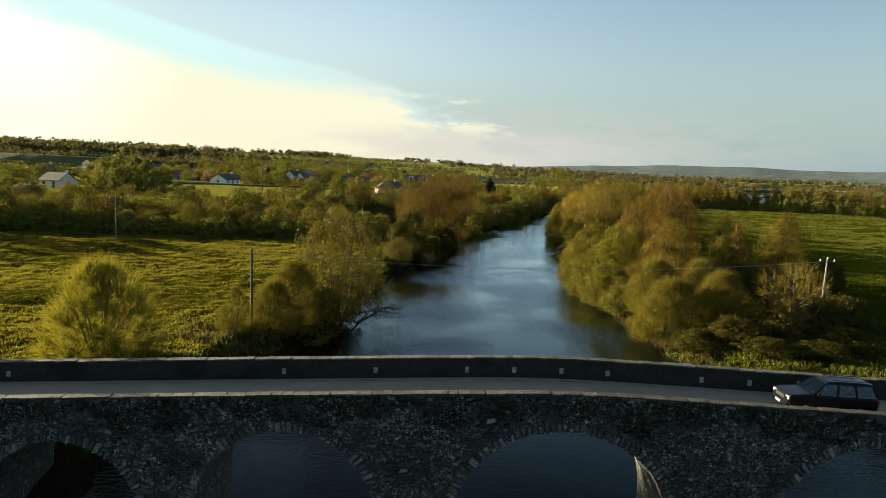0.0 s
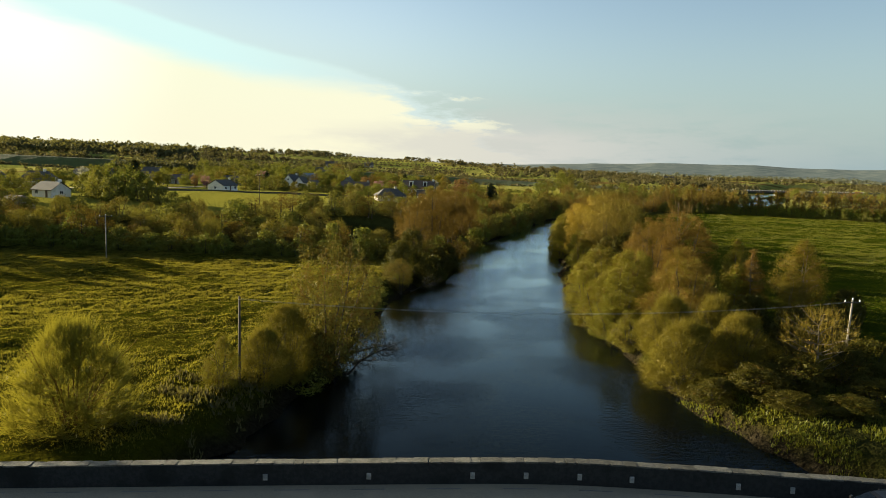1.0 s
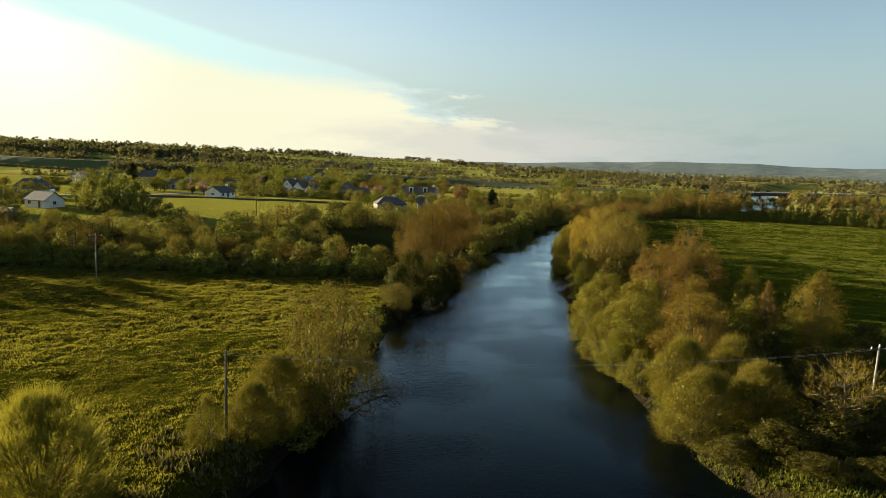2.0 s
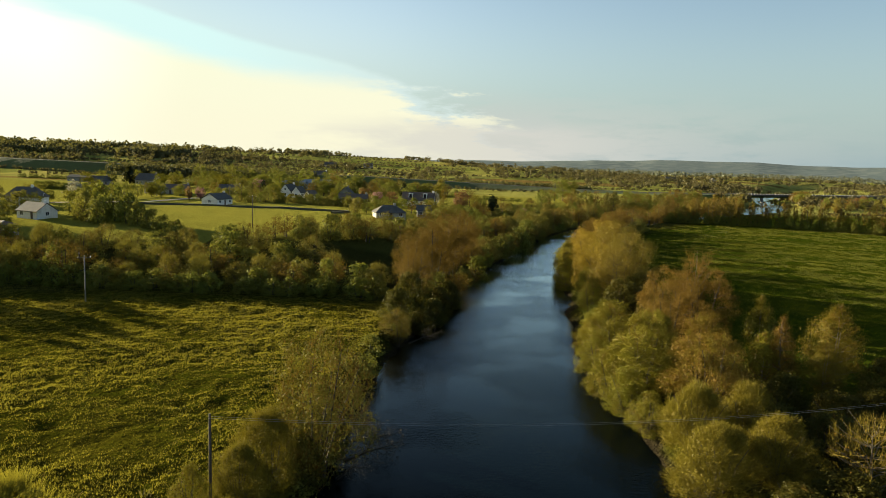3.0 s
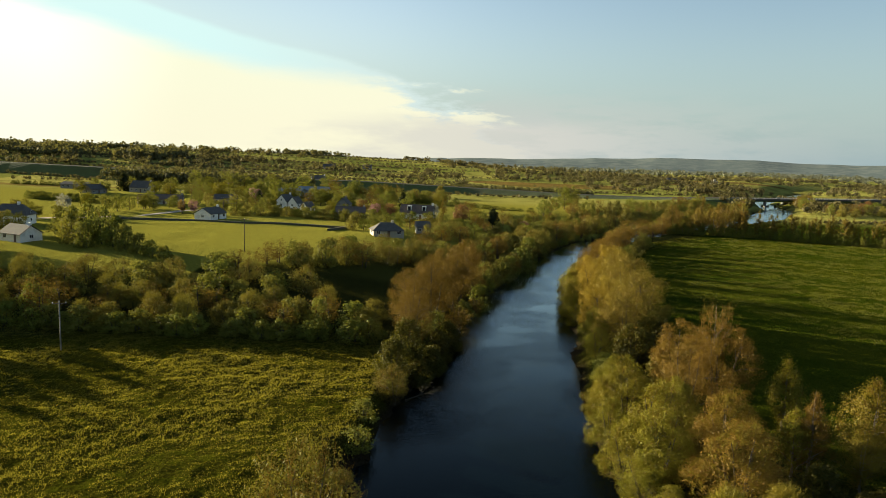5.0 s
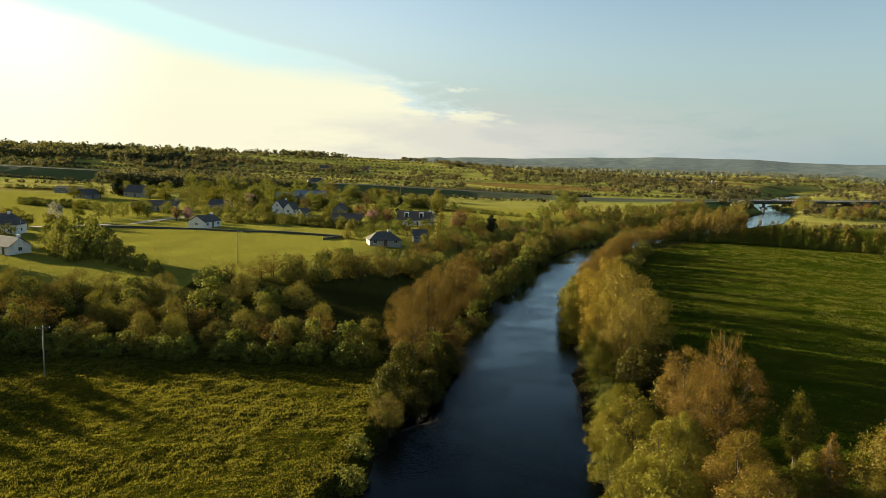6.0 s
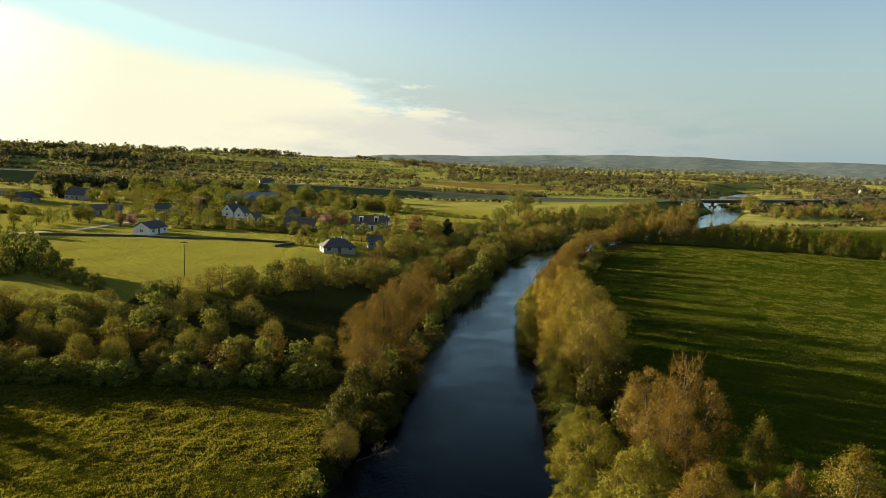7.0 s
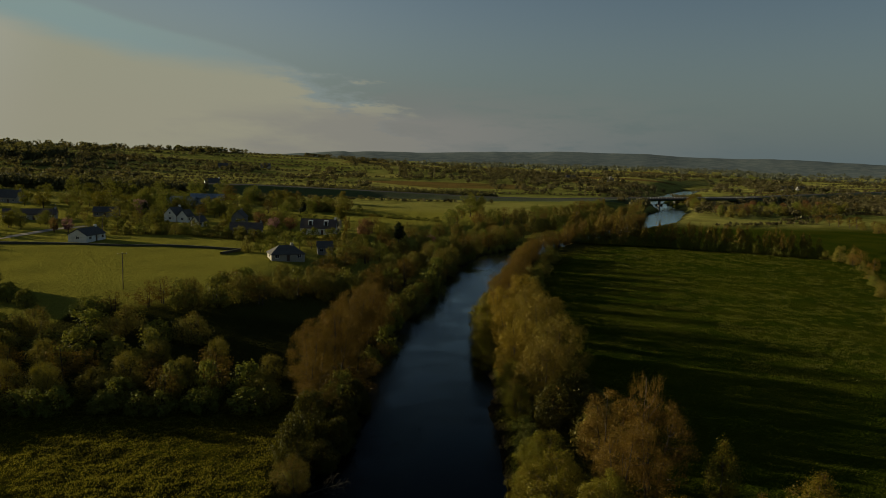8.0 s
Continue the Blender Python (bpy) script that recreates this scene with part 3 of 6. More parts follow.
ribbon(NEAR_Y + 0.06, NEAR_Y + WALL_T, -1.2, -0.11, "parapet", MORTAR, label="rubble parapet with pale patches of lichen")
ribbon(FAR_Y - WALL_T, FAR_Y - 0.04, -1.2, -0.11, "parapet", RENDERED, label="parapet with a smooth dark cement face")

# coping stones along both parapets
rng = random.Random(4)
stone_block = {}


def block_mesh(kind, mat, rough=0.16):
    """Worn stone blocks of unit size, a few shapes of each kind."""
    if kind not in stone_block:
        made = []
        r = random.Random(len(stone_block) + 11)
        for k in range(6):
            bm = bmesh.new()
            bmesh.ops.create_cube(bm, size=1.0)
            bmesh.ops.bevel(bm, geom=bm.edges[:], offset=0.09, segments=1, affect="EDGES", profile=0.6)
            for v in bm.verts:
                v.co += Vector((r.uniform(-1, 1), r.uniform(-0.6, 0.6), r.uniform(-1, 1))) * rough * 0.5
            me = bpy.data.meshes.new(kind)
            bm.to_mesh(me)
            bm.free()
            me.materials.append(mat)
            made.append(me)
        stone_block[kind] = made
    return rng.choice(stone_block[kind])


for y0, y1, kind, mat in ((NEAR_Y - 0.03, NEAR_Y + WALL_T + 0.04, "coping_stone", COPING), (FAR_Y - WALL_T - 0.04, FAR_Y + 0.05, "dark_coping_stone", COPING_DARK)):
    x = -26.0
    while x < 32:
        w = rng.uniform(0.4, 0.95)
        z = float(bridge_top(x + w / 2))
        slope = float(bridge_top(x + w) - bridge_top(x)) / w
        m = Matrix.LocRotScale((x + w / 2, (y0 + y1) / 2 + rng.uniform(-0.02, 0.02), z - 0.065 + rng.uniform(-0.015, 0.012)), Euler((rng.uniform(-0.02, 0.02), -math.atan(slope) + rng.uniform(-0.008, 0.008), 0)), (w - 0.008, y1 - y0, 0.07))
        mesh_part("coping_stone", block_mesh(kind, mat, 0.11), bridge, m=m)
        x += w

# rings of voussoirs on the near face
for mid, r, spring in ARCHES[:4]:
    count = int(math.pi * r / 0.24)
    for i in range(count):
        a = math.pi * (i + 0.5) / count
        d = rng.uniform(0.26, 0.5)
        m = Matrix.LocRotScale((mid + (r + d / 2 - 0.02) * math.cos(a), NEAR_Y + 0.15 + rng.uniform(-0.02, 0.03), spring + (r + d / 2 - 0.02) * math.sin(a)), Euler((0, math.pi / 2 - a + rng.uniform(-0.08, 0.08), 0)), ((math.pi * (r + d / 2) / count - 0.02) * rng.uniform(0.55, 1.0), 0.3, d))
        mesh_part("voussoir", block_mesh("pale_voussoir", PALE_STONE, 0.42) if rng.random() < 0.34 else block_mesh("voussoir", STONE, 0.42), bridge, m=m)

# rubble stones of the near face, in rough courses
stones = []
z = -0.4
while z < 8.0:
    h = rng.uniform(0.07, 0.16)
    x = -26.0 + rng.uniform(0, 0.4)
    while x < 30:
        w = rng.choice((rng.uniform(0.07, 0.16), rng.uniform(0.12, 0.24), rng.uniform(0.16, 0.36)))
        cx, cz = x + w / 2, z + h / 2 + 0.07 * math.sin(x * 1.7 + z * 5) + rng.uniform(-0.055, 0.055)
        top = float(bridge_top(cx)) - 0.14
        clear = all(math.hypot(cx - mid, max(cz - spring, 0)) > r + 0.5 if cz > spring else abs(cx - mid) > r + w / 2 for mid, r, spring in ARCHES)
        if cz + h / 2 < top and clear and rng.random() > 0.2:
            stones.append((cx, cz, w, h))
        x += w + 0.02
    z += h + 0.018
nearest = sorted(range(len(stones)), key=lambda i: abs(stones[i][0] - 1.0) + (0 if stones[i][1] > 2.6 else 50))[:300]
nearest = set(nearest)
rest_v, rest_f, rest_k = [], [], []
base = [block_mesh("stone", STONE, 0.3) for i in range(12)]
pale = [block_mesh("lichened_stone", PALE_STONE, 0.3) for i in range(12)]
moss = [block_mesh("mossy_stone", MOSS_STONE, 0.3) for i in range(12)]
shapes = {}
plain_blocks = []
for k in range(10):
    bm = bmesh.new()
    bmesh.ops.create_cube(bm, size=1.0)
    for v in bm.verts:
        v.co += Vector((rng.uniform(-1, 1), rng.uniform(-0.5, 0.5), rng.uniform(-1, 1))) * 0.2
    me = bpy.data.meshes.new("rubble")
    bm.to_mesh(me)
    bm.free()
    plain_blocks.append(me)
for i, (cx, cz, w, h) in enumerate(stones):
    # a band of moss-blackened stone runs under the coping and dips between the arches
    under = float(bridge_top(cx)) - cz
    mossy = under < 1.15 + 0.35 * math.sin(cx * 0.9) + 0.25 * math.sin(cx * 2.3 + 1) + rng.uniform(-0.2, 0.2) and under > 0.1
    shade = 2 if mossy else 0
    if rng.random() < (0.1 if under < 0.5 else 0.015 if mossy else 0.07):
        shade = 1
    me = rng.choice((base, pale, moss)[shade])
    m = Matrix.LocRotScale((cx, NEAR_Y + 0.1 + rng.uniform(-0.05, 0.04), cz), Euler((rng.uniform(-0.15, 0.15), rng.uniform(-0.5, 0.5), rng.uniform(-0.15, 0.15))), (w * rng.uniform(0.7, 1.1), 0.2, h * rng.uniform(0.6, 1.2)))
    if i in nearest:
        mesh_part("stone", me, bridge, m=m)
    else:
        me = rng.choice(plain_blocks)
        if me.name not in shapes:
            co = np.empty(len(me.vertices) * 3)
            me.vertices.foreach_get("co", co)
            shapes[me.name] = (np.c_[co.reshape(-1, 3), np.ones(len(me.vertices))], [tuple(p.vertices) for p in me.polygons])
        co, fs = shapes[me.name]
        o = len(rest_v)
        rest_v.extend((co @ np.array(m).T)[:, :3].tolist())
        rest_f.extend([tuple(v + o for v in f) for f in fs])
        rest_k.extend([shade] * len(fs))
rest = mesh_part("rubble_facing", mesh_of("rubble_facing", rest_v, rest_f, [STONE, PALE_STONE, MOSS_STONE], slots=rest_k), bridge, "dark rubble stones with pale lichen")
tagged(rest, kind="stuff")

# carriageway over the bridge
road = ribbon(NEAR_Y + WALL_T, FAR_Y - WALL_T, -1.2, -1.06, "road", TARMAC, parent=None)
tagged(road, "worn grey tarmac lane over the bridge", "road", kind="structure")
ribbon(31.1, 31.18, -1.06, -1.052, "edge_line", PAINT, parent=road, label="worn white edge line")
for i in range(16):
    x = -23.6 + i * 3.3
    ribbon(33.2, 33.26, -1.06, -1.052, "edge_line", SHADE_PAINT, x0=x, x1=x + 1.5, step=0.5, parent=road, label="worn white dash of the edge line, dimmed for shade")
# white reflectors at the foot of the far parapet
for x in (-21.3, -7.6, -3.05, 1.5, 3.85, 6.2, 8.5, 13.2, 15.6):
    z = float(bridge_top(x)) - 0.66
    marker = thing("road_marker", x, FAR_Y - WALL_T - 0.03, z)
    tagged(marker, "small white reflector block on the dark parapet", "road marker", "markers along the parapet")
    part("backing", boxed(-0.1, -0.03, -0.14, 0.1, 0.034, 0.14, bevel=0.012), PAINT, marker)
    part("reflector", boxed(-0.05, -0.045, -0.03, 0.05, -0.029, 0.08, bevel=0.006), STEEL, marker, "grey reflector face")


# ---- the car ----
def loft(bm, sections):
    """A closed skin through rings of equal count."""
    rings = [[bm.verts.new(p) for p in ring] for ring in sections]
    k = len(rings[0])
    for a, b in zip(rings[:-1], rings[1:]):
        for i in range(k):
            bm.faces.new((a[i], a[(i + 1) % k], b[(i + 1) % k], b[i]))
    bm.faces.new(rings[0][::-1])
    bm.faces.new(rings[-1])
    bmesh.ops.recalc_face_normals(bm, faces=bm.faces)
    return bm


def sheet(points, mat, parent, name, label=""):
    bm = bmesh.new()
    bm.faces.new([bm.verts.new(p) for p in points])
    bmesh.ops.solidify(bm, geom=bm.faces[:], thickness=0.012)
    bmesh.ops.recalc_face_normals(bm, faces=bm.faces)
    return part(name, bm, mat, parent, label)


CAR_X, CAR_Y = 17.9, 31.1
car = thing("car", CAR_X, CAR_Y, float(deck_z(CAR_X)) + 0.02)
car.rotation_euler = (0, math.atan(0.04), 0)
car.scale = (0.86, 0.86, 0.88)
tagged(car, "black four-wheel-drive estate car driving over the bridge", "car")


def body_ring(x, low, top, half, tuck=0.06):
    return [(x, -half + tuck, low), (x, -half, low + 0.16), (x, -half, top - 0.12), (x, -half + 0.09, top), (x, half - 0.09, top), (x, half, top - 0.12), (x, half, low + 0.16), (x, half - tuck, low)]


body = part("body", loft(bmesh.new(), [body_ring(-2.38, 0.42, 0.86, 0.78), body_ring(-2.28, 0.34, 1.0, 0.9), body_ring(-2.0, 0.32, 1.06, 0.945), body_ring(-1.1, 0.3, 1.12, 0.96), body_ring(0.4, 0.3, 1.13, 0.96),
                                       body_ring(1.9, 0.32, 1.13, 0.955), body_ring(2.3, 0.36, 1.12, 0.92), body_ring(2.4, 0.46, 1.0, 0.86)]), CAR_PAINT, car)
roof = part("roof", loft(bmesh.new(), [[(x, -h, 1.66), (x, -h + 0.12, z), (x, h - 0.12, z), (x, h, 1.66)] for x, z, h in ((-0.38, 1.7, 0.66), (-0.2, 1.77, 0.69), (0.6, 1.82, 0.71), (1.6, 1.81, 0.7), (2.16, 1.76, 0.67))]), CAR_PAINT, car)
for y in (-0.55, 0.55):
    part("roof_rail", rod(bmesh.new(), (0.0, y, 1.86), (1.9, y, 1.86), 0.022, 0.022, 6), TRIM, roof)
for s in (-1, 1):
    for (xa, xb), (ta, tb) in (((-1.12, -1.02), (-0.4, -0.3)), ((0.12, 0.24), (0.22, 0.34)), ((1.12, 1.24), (1.12, 1.24)), ((2.2, 2.32), (2.05, 2.17))):
        sheet([(xa, s * 0.925, 1.1), (xb, s * 0.925, 1.1), (tb, s * 0.67, 1.7), (ta, s * 0.67, 1.7)], CAR_PAINT, car, "pillar")
    for (xa, xb), (ta, tb) in (((-1.02, 0.12), (-0.3, 0.22)), ((0.24, 1.12), (0.34, 1.12)), ((1.24, 2.2), (1.24, 2.05))):
        sheet([(xa, s * 0.915, 1.11), (xb, s * 0.915, 1.11), (tb, s * 0.665, 1.69), (ta, s * 0.665, 1.69)], CAR_GLASS, car, "side_window")
    mirror = part("mirror", boxed(-0.98, min(s * 0.94, s * 1.13), 1.1, -0.84, max(s * 0.94, s * 1.13), 1.27, bevel=0.04), CAR_PAINT, car)
    part("mirror_glass", boxed(-0.845, min(s * 0.97, s * 1.11), 1.13, -0.832, max(s * 0.97, s * 1.11), 1.25), CHROME, mirror)
    part("headlight", boxed(-2.37, min(s * 0.5, s * 0.87), 0.76, -2.16, max(s * 0.5, s * 0.87), 0.95, bevel=0.03), LAMP_GLASS, car, "clear headlight")
    part("tail_light", boxed(2.3, min(s * 0.7, s * 0.9), 0.8, 2.42, max(s * 0.7, s * 0.9), 1.08, bevel=0.02), surface("red_lamp_glass", (0.35, 0.02, 0.02), (0.3, 0.02, 0.02), (0.3, 0.02, 0.02), rough=0.2), car, "red tail light")
    for x in (-1.45, 1.42):
        wheel = part("wheel", rod(bmesh.new(), (x, s * 0.7, 0.37), (x, s * 0.93, 0.37), 0.2, 0.2, 16), TRIM, car)
        bm = bmesh.new()
        bmesh.ops.create_cone(bm, cap_ends=True, segments=24, radius1=0.37, radius2=0.37, depth=0.25, matrix=Matrix.Translation((x, s * 0.82, 0.37)) @ Matrix.Rotation(math.pi / 2, 4, "X"))
        bmesh.ops.bevel(bm, geom=[e for e in bm.edges if len(e.link_faces) == 2 and e.calc_face_angle() > 1.0], offset=0.04, segments=2, affect="EDGES")
        part("tyre", bm, RUBBER, wheel, smooth=True)
        part("rim", rod(bmesh.new(), (x, s * 0.93, 0.37), (x, s * 0.957, 0.37), 0.25, 0.2, 14), CHROME, wheel, "silver alloy rim")
sheet([(-1.14, -0.86, 1.12), (-1.14, 0.86, 1.12), (-0.4, 0.64, 1.69), (-0.4, -0.64, 1.69)], CAR_GLASS, car, "windscreen")
sheet([(2.34, 0.84, 1.12), (2.34, -0.84, 1.12), (2.18, -0.62, 1.69), (2.18, 0.62, 1.69)], CAR_GLASS, car, "rear_window")
part("grille", boxed(-2.41, -0.46, 0.72, -2.3, 0.46, 0.92, bevel=0.02), RUBBER, car, "black grille")
part("bumper", boxed(-2.45, -0.82, 0.38, -2.25, 0.82, 0.62, bevel=0.07), CAR_PAINT, car, "black front bumper")
part("dashboard", boxed(-0.98, -0.74, 1.1, -0.6, 0.74, 1.2, bevel=0.05), RUBBER, car, "black dashboard")
for px, py, w in ((-0.86, -0.5, 0.16), (-0.78, 0.2, 0.12)):
    part("paper", boxed(px - w, py - 0.16, 1.2, px + w * 0.4, py + 0.12, 1.215), PAPER, car, "white paper on the dashboard")
for y in (-0.38, 0.38):
    for x in (0.25, 1.1):
        part("seat_back", boxed(x - 0.08, y - 0.24, 1.0, x + 0.1, y + 0.24, 1.46, bevel=0.06), SEAT, car, "grey cloth seat")
        part("headrest", boxed(x - 0.04, y - 0.12, 1.47, x + 0.08, y + 0.12, 1.62, bevel=0.04), SEAT, car)
part("number_plate", boxed(-2.49, -0.26, 0.46, -2.465, 0.26, 0.57), PLATE, car, "plain white plate")
part("bonnet", loft(bmesh.new(), [[(x, -h, z - 0.03), (x, -h + 0.05, z), (x, h - 0.05, z), (x, h, z - 0.03)] for x, z, h in ((-2.2, 1.035, 0.74), (-1.8, 1.09, 0.8), (-1.16, 1.14, 0.84))]), CAR_PAINT, car)
# ---- trees ----
def tube(v, f, pts, radii, sides=5):
    """A tapered limb through the points."""
    pts = np.asarray(pts, float)
    base = len(v)
    along = np.gradient(pts, axis=0)
    for p, d, r in zip(pts, along, radii):
        d = d / (np.linalg.norm(d) + 1e-9)
        side_ = np.cross(d, (0.31, 0.93, 0.2))
        side_ /= np.linalg.norm(side_) + 1e-9
        up = np.cross(d, side_)
        for k in range(sides):
            a = math.tau * k / sides
            v.append(tuple(p + r * (math.cos(a) * side_ + math.sin(a) * up)))
    for i in range(len(pts) - 1):
        for k in range(sides):
            a, b = base + i * sides + k, base + i * sides + (k + 1) % sides
            f.append((a, b, b + sides, a + sides))


def leaf_quads(rng, centres, size, droop=0.0, slim=0.55, facing=None, stray=0.6, single=False):
    """Small bent leaves round the given places, most of them facing out to the light."""
    k = len(centres)
    a = rng.normal(size=(k, 3))
    a[:, 2] -= droop
    other = rng.normal(size=(k, 3))
    if facing is not None:
        out = facing / (np.linalg.norm(facing, axis=1)[:, None] + 1e-9) + rng.normal(size=(k, 3)) * stray
        a = np.cross(out, a)
        other = out
    a /= np.linalg.norm(a, axis=1)[:, None]
    b = np.cross(a, other)
    b /= np.linalg.norm(b, axis=1)[:, None]
    s = (size * rng.uniform(0.6, 1.4, k))[:, None]
    c = np.cross(a, b) * s * 0.18
    if single:
        v = np.stack([centres - a * s * 0.5 + b * s * slim * 0.5, centres - a * s * 0.5 - b * s * slim * 0.5, centres + a * s * 0.6], 1).reshape(-1, 3)
        return v, np.arange(k * 3).reshape(k, 3)
    v = np.stack([centres - a * s * 0.5, centres + b * s * slim * 0.5 + c, centres + a * s * 0.5, centres - b * s * slim * 0.5 + c], 1).reshape(-1, 3)
    f = np.arange(k * 4).reshape(k, 4)
    return v, f


def blades(rng, feet, ways, length, width):
    """Thin upright twigs: one slim triangle each."""
    k = len(feet)
    ways = ways / (np.linalg.norm(ways, axis=1)[:, None] + 1e-9)
    b = np.cross(ways, rng.normal(size=(k, 3)))
    b /= np.linalg.norm(b, axis=1)[:, None] + 1e-9
    tips = feet + ways * (length * rng.uniform(0.5, 1.3, k))[:, None]
    v = np.stack([feet - b * width, feet + b * width, tips], 1).reshape(-1, 3)
    return v, np.arange(k * 3).reshape(k, 3)


TREE_MESHES = {}


def grow(kind, seed, bark, leaf_mat, height=10.0, radius=4.0, crown_low=0.2, stems=1, limbs=14, twigs=260, leaves=4000, leaf=0.2, sprigs=0, sprig=0.9,
         upright=0.5, lean=(0.0, 0.0), shape="round", spread=0.5, trunk_r=0.2, twig_mat=None, cheap=False, clumps=64):
    """One tree of its kind: trunk with limbs, fine branches, and leaves, all inside a lobed, uneven crown."""
    key = (kind, seed)
    if key in TREE_MESHES:
        return TREE_MESHES[key]
    rng = np.random.RandomState(seed)
    low, mid = crown_low * height, (1 + crown_low) * height / 2
    lobes = rng.normal(size=(9, 3))
    lobes /= np.linalg.norm(lobes, axis=1)[:, None]
    power = rng.uniform(-0.34, 0.34, 9)

    def reach(d):
        """How far the crown goes in these directions, about 1."""
        r = 1 + (np.maximum(d @ lobes.T, 0) ** 3 @ power)
        if shape == "cone":
            r = r * (0.95 - 0.1 * d[:, 2])
        return r

    def crown_points(count, inner):
        d = rng.normal(size=(count, 3))
        d /= np.linalg.norm(d, axis=1)[:, None]
        if shape == "shrub":
            # a dome that is full down to the ground
            h = rng.uniform(0, 1, count) ** 1.15
            a = rng.uniform(0, math.tau, count)
            d = np.stack([np.cos(a), np.sin(a), h * 1.2 - 0.4], 1)
            d /= np.linalg.norm(d, axis=1)[:, None]
            r = radius * reach(d) * (0.72 + 0.28 * np.sin(np.pi * np.clip(h * 1.1 + 0.1, 0, 1))) * np.sqrt(np.clip(1.02 - h ** 2.4, 0, 1)) * (inner * 0.8 + (1 - inner * 0.8) * rng.uniform(0, 1, count) ** 0.55)
            p = np.stack([np.cos(a) * r + lean[0] * h, np.sin(a) * r + lean[1] * h, np.maximum(low + (height - low) * h * (0.82 + 0.18 * reach(d)), 0.25)], 1)
            return p
        r = reach(d) * (inner + (1 - inner) * rng.uniform(0, 1, count) ** 0.6)
        p = d * r[:, None] * np.array((radius, radius, (height - low) / 2))
        p[:, 2] += mid
        h = np.clip((p[:, 2] - low) / (height - low), 0, 1)
        if shape == "cone":
            p[:, :2] *= (1.25 * (1 - h) + 0.06)[:, None]
        elif shape == "flame":
            p[:, :2] *= (np.sin(np.pi * np.clip(h * 0.85 + 0.12, 0, 1)) ** 0.8)[:, None]
        p[:, 0] += lean[0] * p[:, 2] / height
        p[:, 1] += lean[1] * p[:, 2] / height
        p[:, 2] = np.maximum(p[:, 2], 0.25)
        return p

    tv, tf, pool, pool_r = [], [], [], []
    for s in range(stems):
        a = math.tau * (s + rng.rand()) / stems
        out = spread * radius * (0.4 + 0.6 * rng.rand()) if stems > 1 else 0.1 * radius
        top = np.array((math.cos(a) * out + lean[0] * 0.8, math.sin(a) * out + lean[1] * 0.8, height * rng.uniform(0.72, 0.92)))
        foot = np.array((math.cos(a), math.sin(a), 0)) * (0.12 * radius if stems > 1 else 0) + np.array((0, 0, -0.35))
        joints = 4 if cheap else 8
        u = np.linspace(0, 1, joints)[:, None]
        pts = foot + (top - foot) * np.concatenate([u ** 1.35, u ** 1.35, u], 1) + np.cumsum(rng.normal(size=(joints, 3)) * 0.04 * height / joints * np.array((1, 1, 0.2)), 0) * (u > 0)
        r0 = trunk_r / math.sqrt(stems) * 1.15
        radii = r0 * (1 - 0.88 * u[:, 0]) + 0.012
        radii[0] *= 1.35
        tube(tv, tf, pts, radii, 4 if cheap else 7)
        pool.extend(pts[1:] if cheap else pts[2:])
        pool_r.extend(radii[1:] if cheap else radii[2:])
    stem_pts = np.array(pool)
    stem_r = np.array(pool_r)
    ends = crown_points(limbs, 0.55)
    for e in ends:
        d = np.linalg.norm(stem_pts - e, axis=1) + 1.2 * np.maximum(stem_pts[:, 2] - e[2] + 0.22 * height * upright, 0)
        i = int(np.argmin(d))
        s = stem_pts[i]
        bends = 3 if cheap else 5
        u = np.linspace(0, 1, bends)[:, None]
        bend = np.array((0, 0, 1)) * (u * (1 - u)) * np.linalg.norm(e - s) * (0.35 * (1 - upright) - 0.35 * upright)
        pts = s + (e - s) * u + bend + rng.normal(size=(bends, 3)) * 0.025 * radius * (u > 0) * (u < 1)
        tube(tv, tf, pts, np.linspace(max(stem_r[i] * 0.55, 0.02), 0.012, bends), 3 if cheap else 4)
        pool.extend(pts[1:])
    pool = np.array(pool)
    tips = crown_points(twigs, 0.35)
    bv, bf, starts = [], [], []
    for t in tips:
        d = np.linalg.norm(pool - t, axis=1) + 0.8 * np.maximum(pool[:, 2] - t[2] + 0.4, 0)
        s = pool[int(np.argmin(d))]
        starts.append(s)
        if not cheap:
            tube(bv, bf, [s, t], (0.022, 0.006), 3)
    starts = np.array(starts)
    if cheap:
        bv, bf = blades(rng, starts, tips - starts, 1.0, 0.03)
        bv[2::3] = tips
        bf = bf.tolist()
    bv, bf = [np.array(bv)], [[tuple(q) for q in bf]]
    count = len(bv[0])
    # the crown swells into clumps, with hollows between them
    clump_count = 0 if shape in ("cone", "flame") or leaves < 400 or (leaves < 3000 and not cheap) else (30 if cheap else clumps)
    if clump_count:
        heads = crown_points(clump_count, 0.66)
        head_r = radius * (0.25 if cheap else 0.2) * rng.uniform(0.6, 1.4, clump_count)
    if sprigs:
        i = rng.randint(0, len(tips), sprigs)
        u = rng.uniform(0.25, 1.0, sprigs)[:, None]
        feet = starts[i] + (tips[i] - starts[i]) * u + rng.normal(size=(sprigs, 3)) * 0.1
        centre = np.array((lean[0] * 0.5, lean[1] * 0.5, mid * 0.7))
        ways = (tips[i] - starts[i]) * 0.3 + (feet - centre) * 0.25 + np.array((0, 0, 1.0 + 1.2 * upright)) * 0.6 + rng.normal(size=(sprigs, 3)) * 0.55
        if clump_count and not cheap:
            k = sprigs // 2
            j = rng.choice(clump_count, k, p=head_r ** 2 / np.sum(head_r ** 2))
            d = rng.normal(size=(k, 3)) + np.array((0, 0, 0.7 * upright))
            d /= np.linalg.norm(d, axis=1)[:, None]
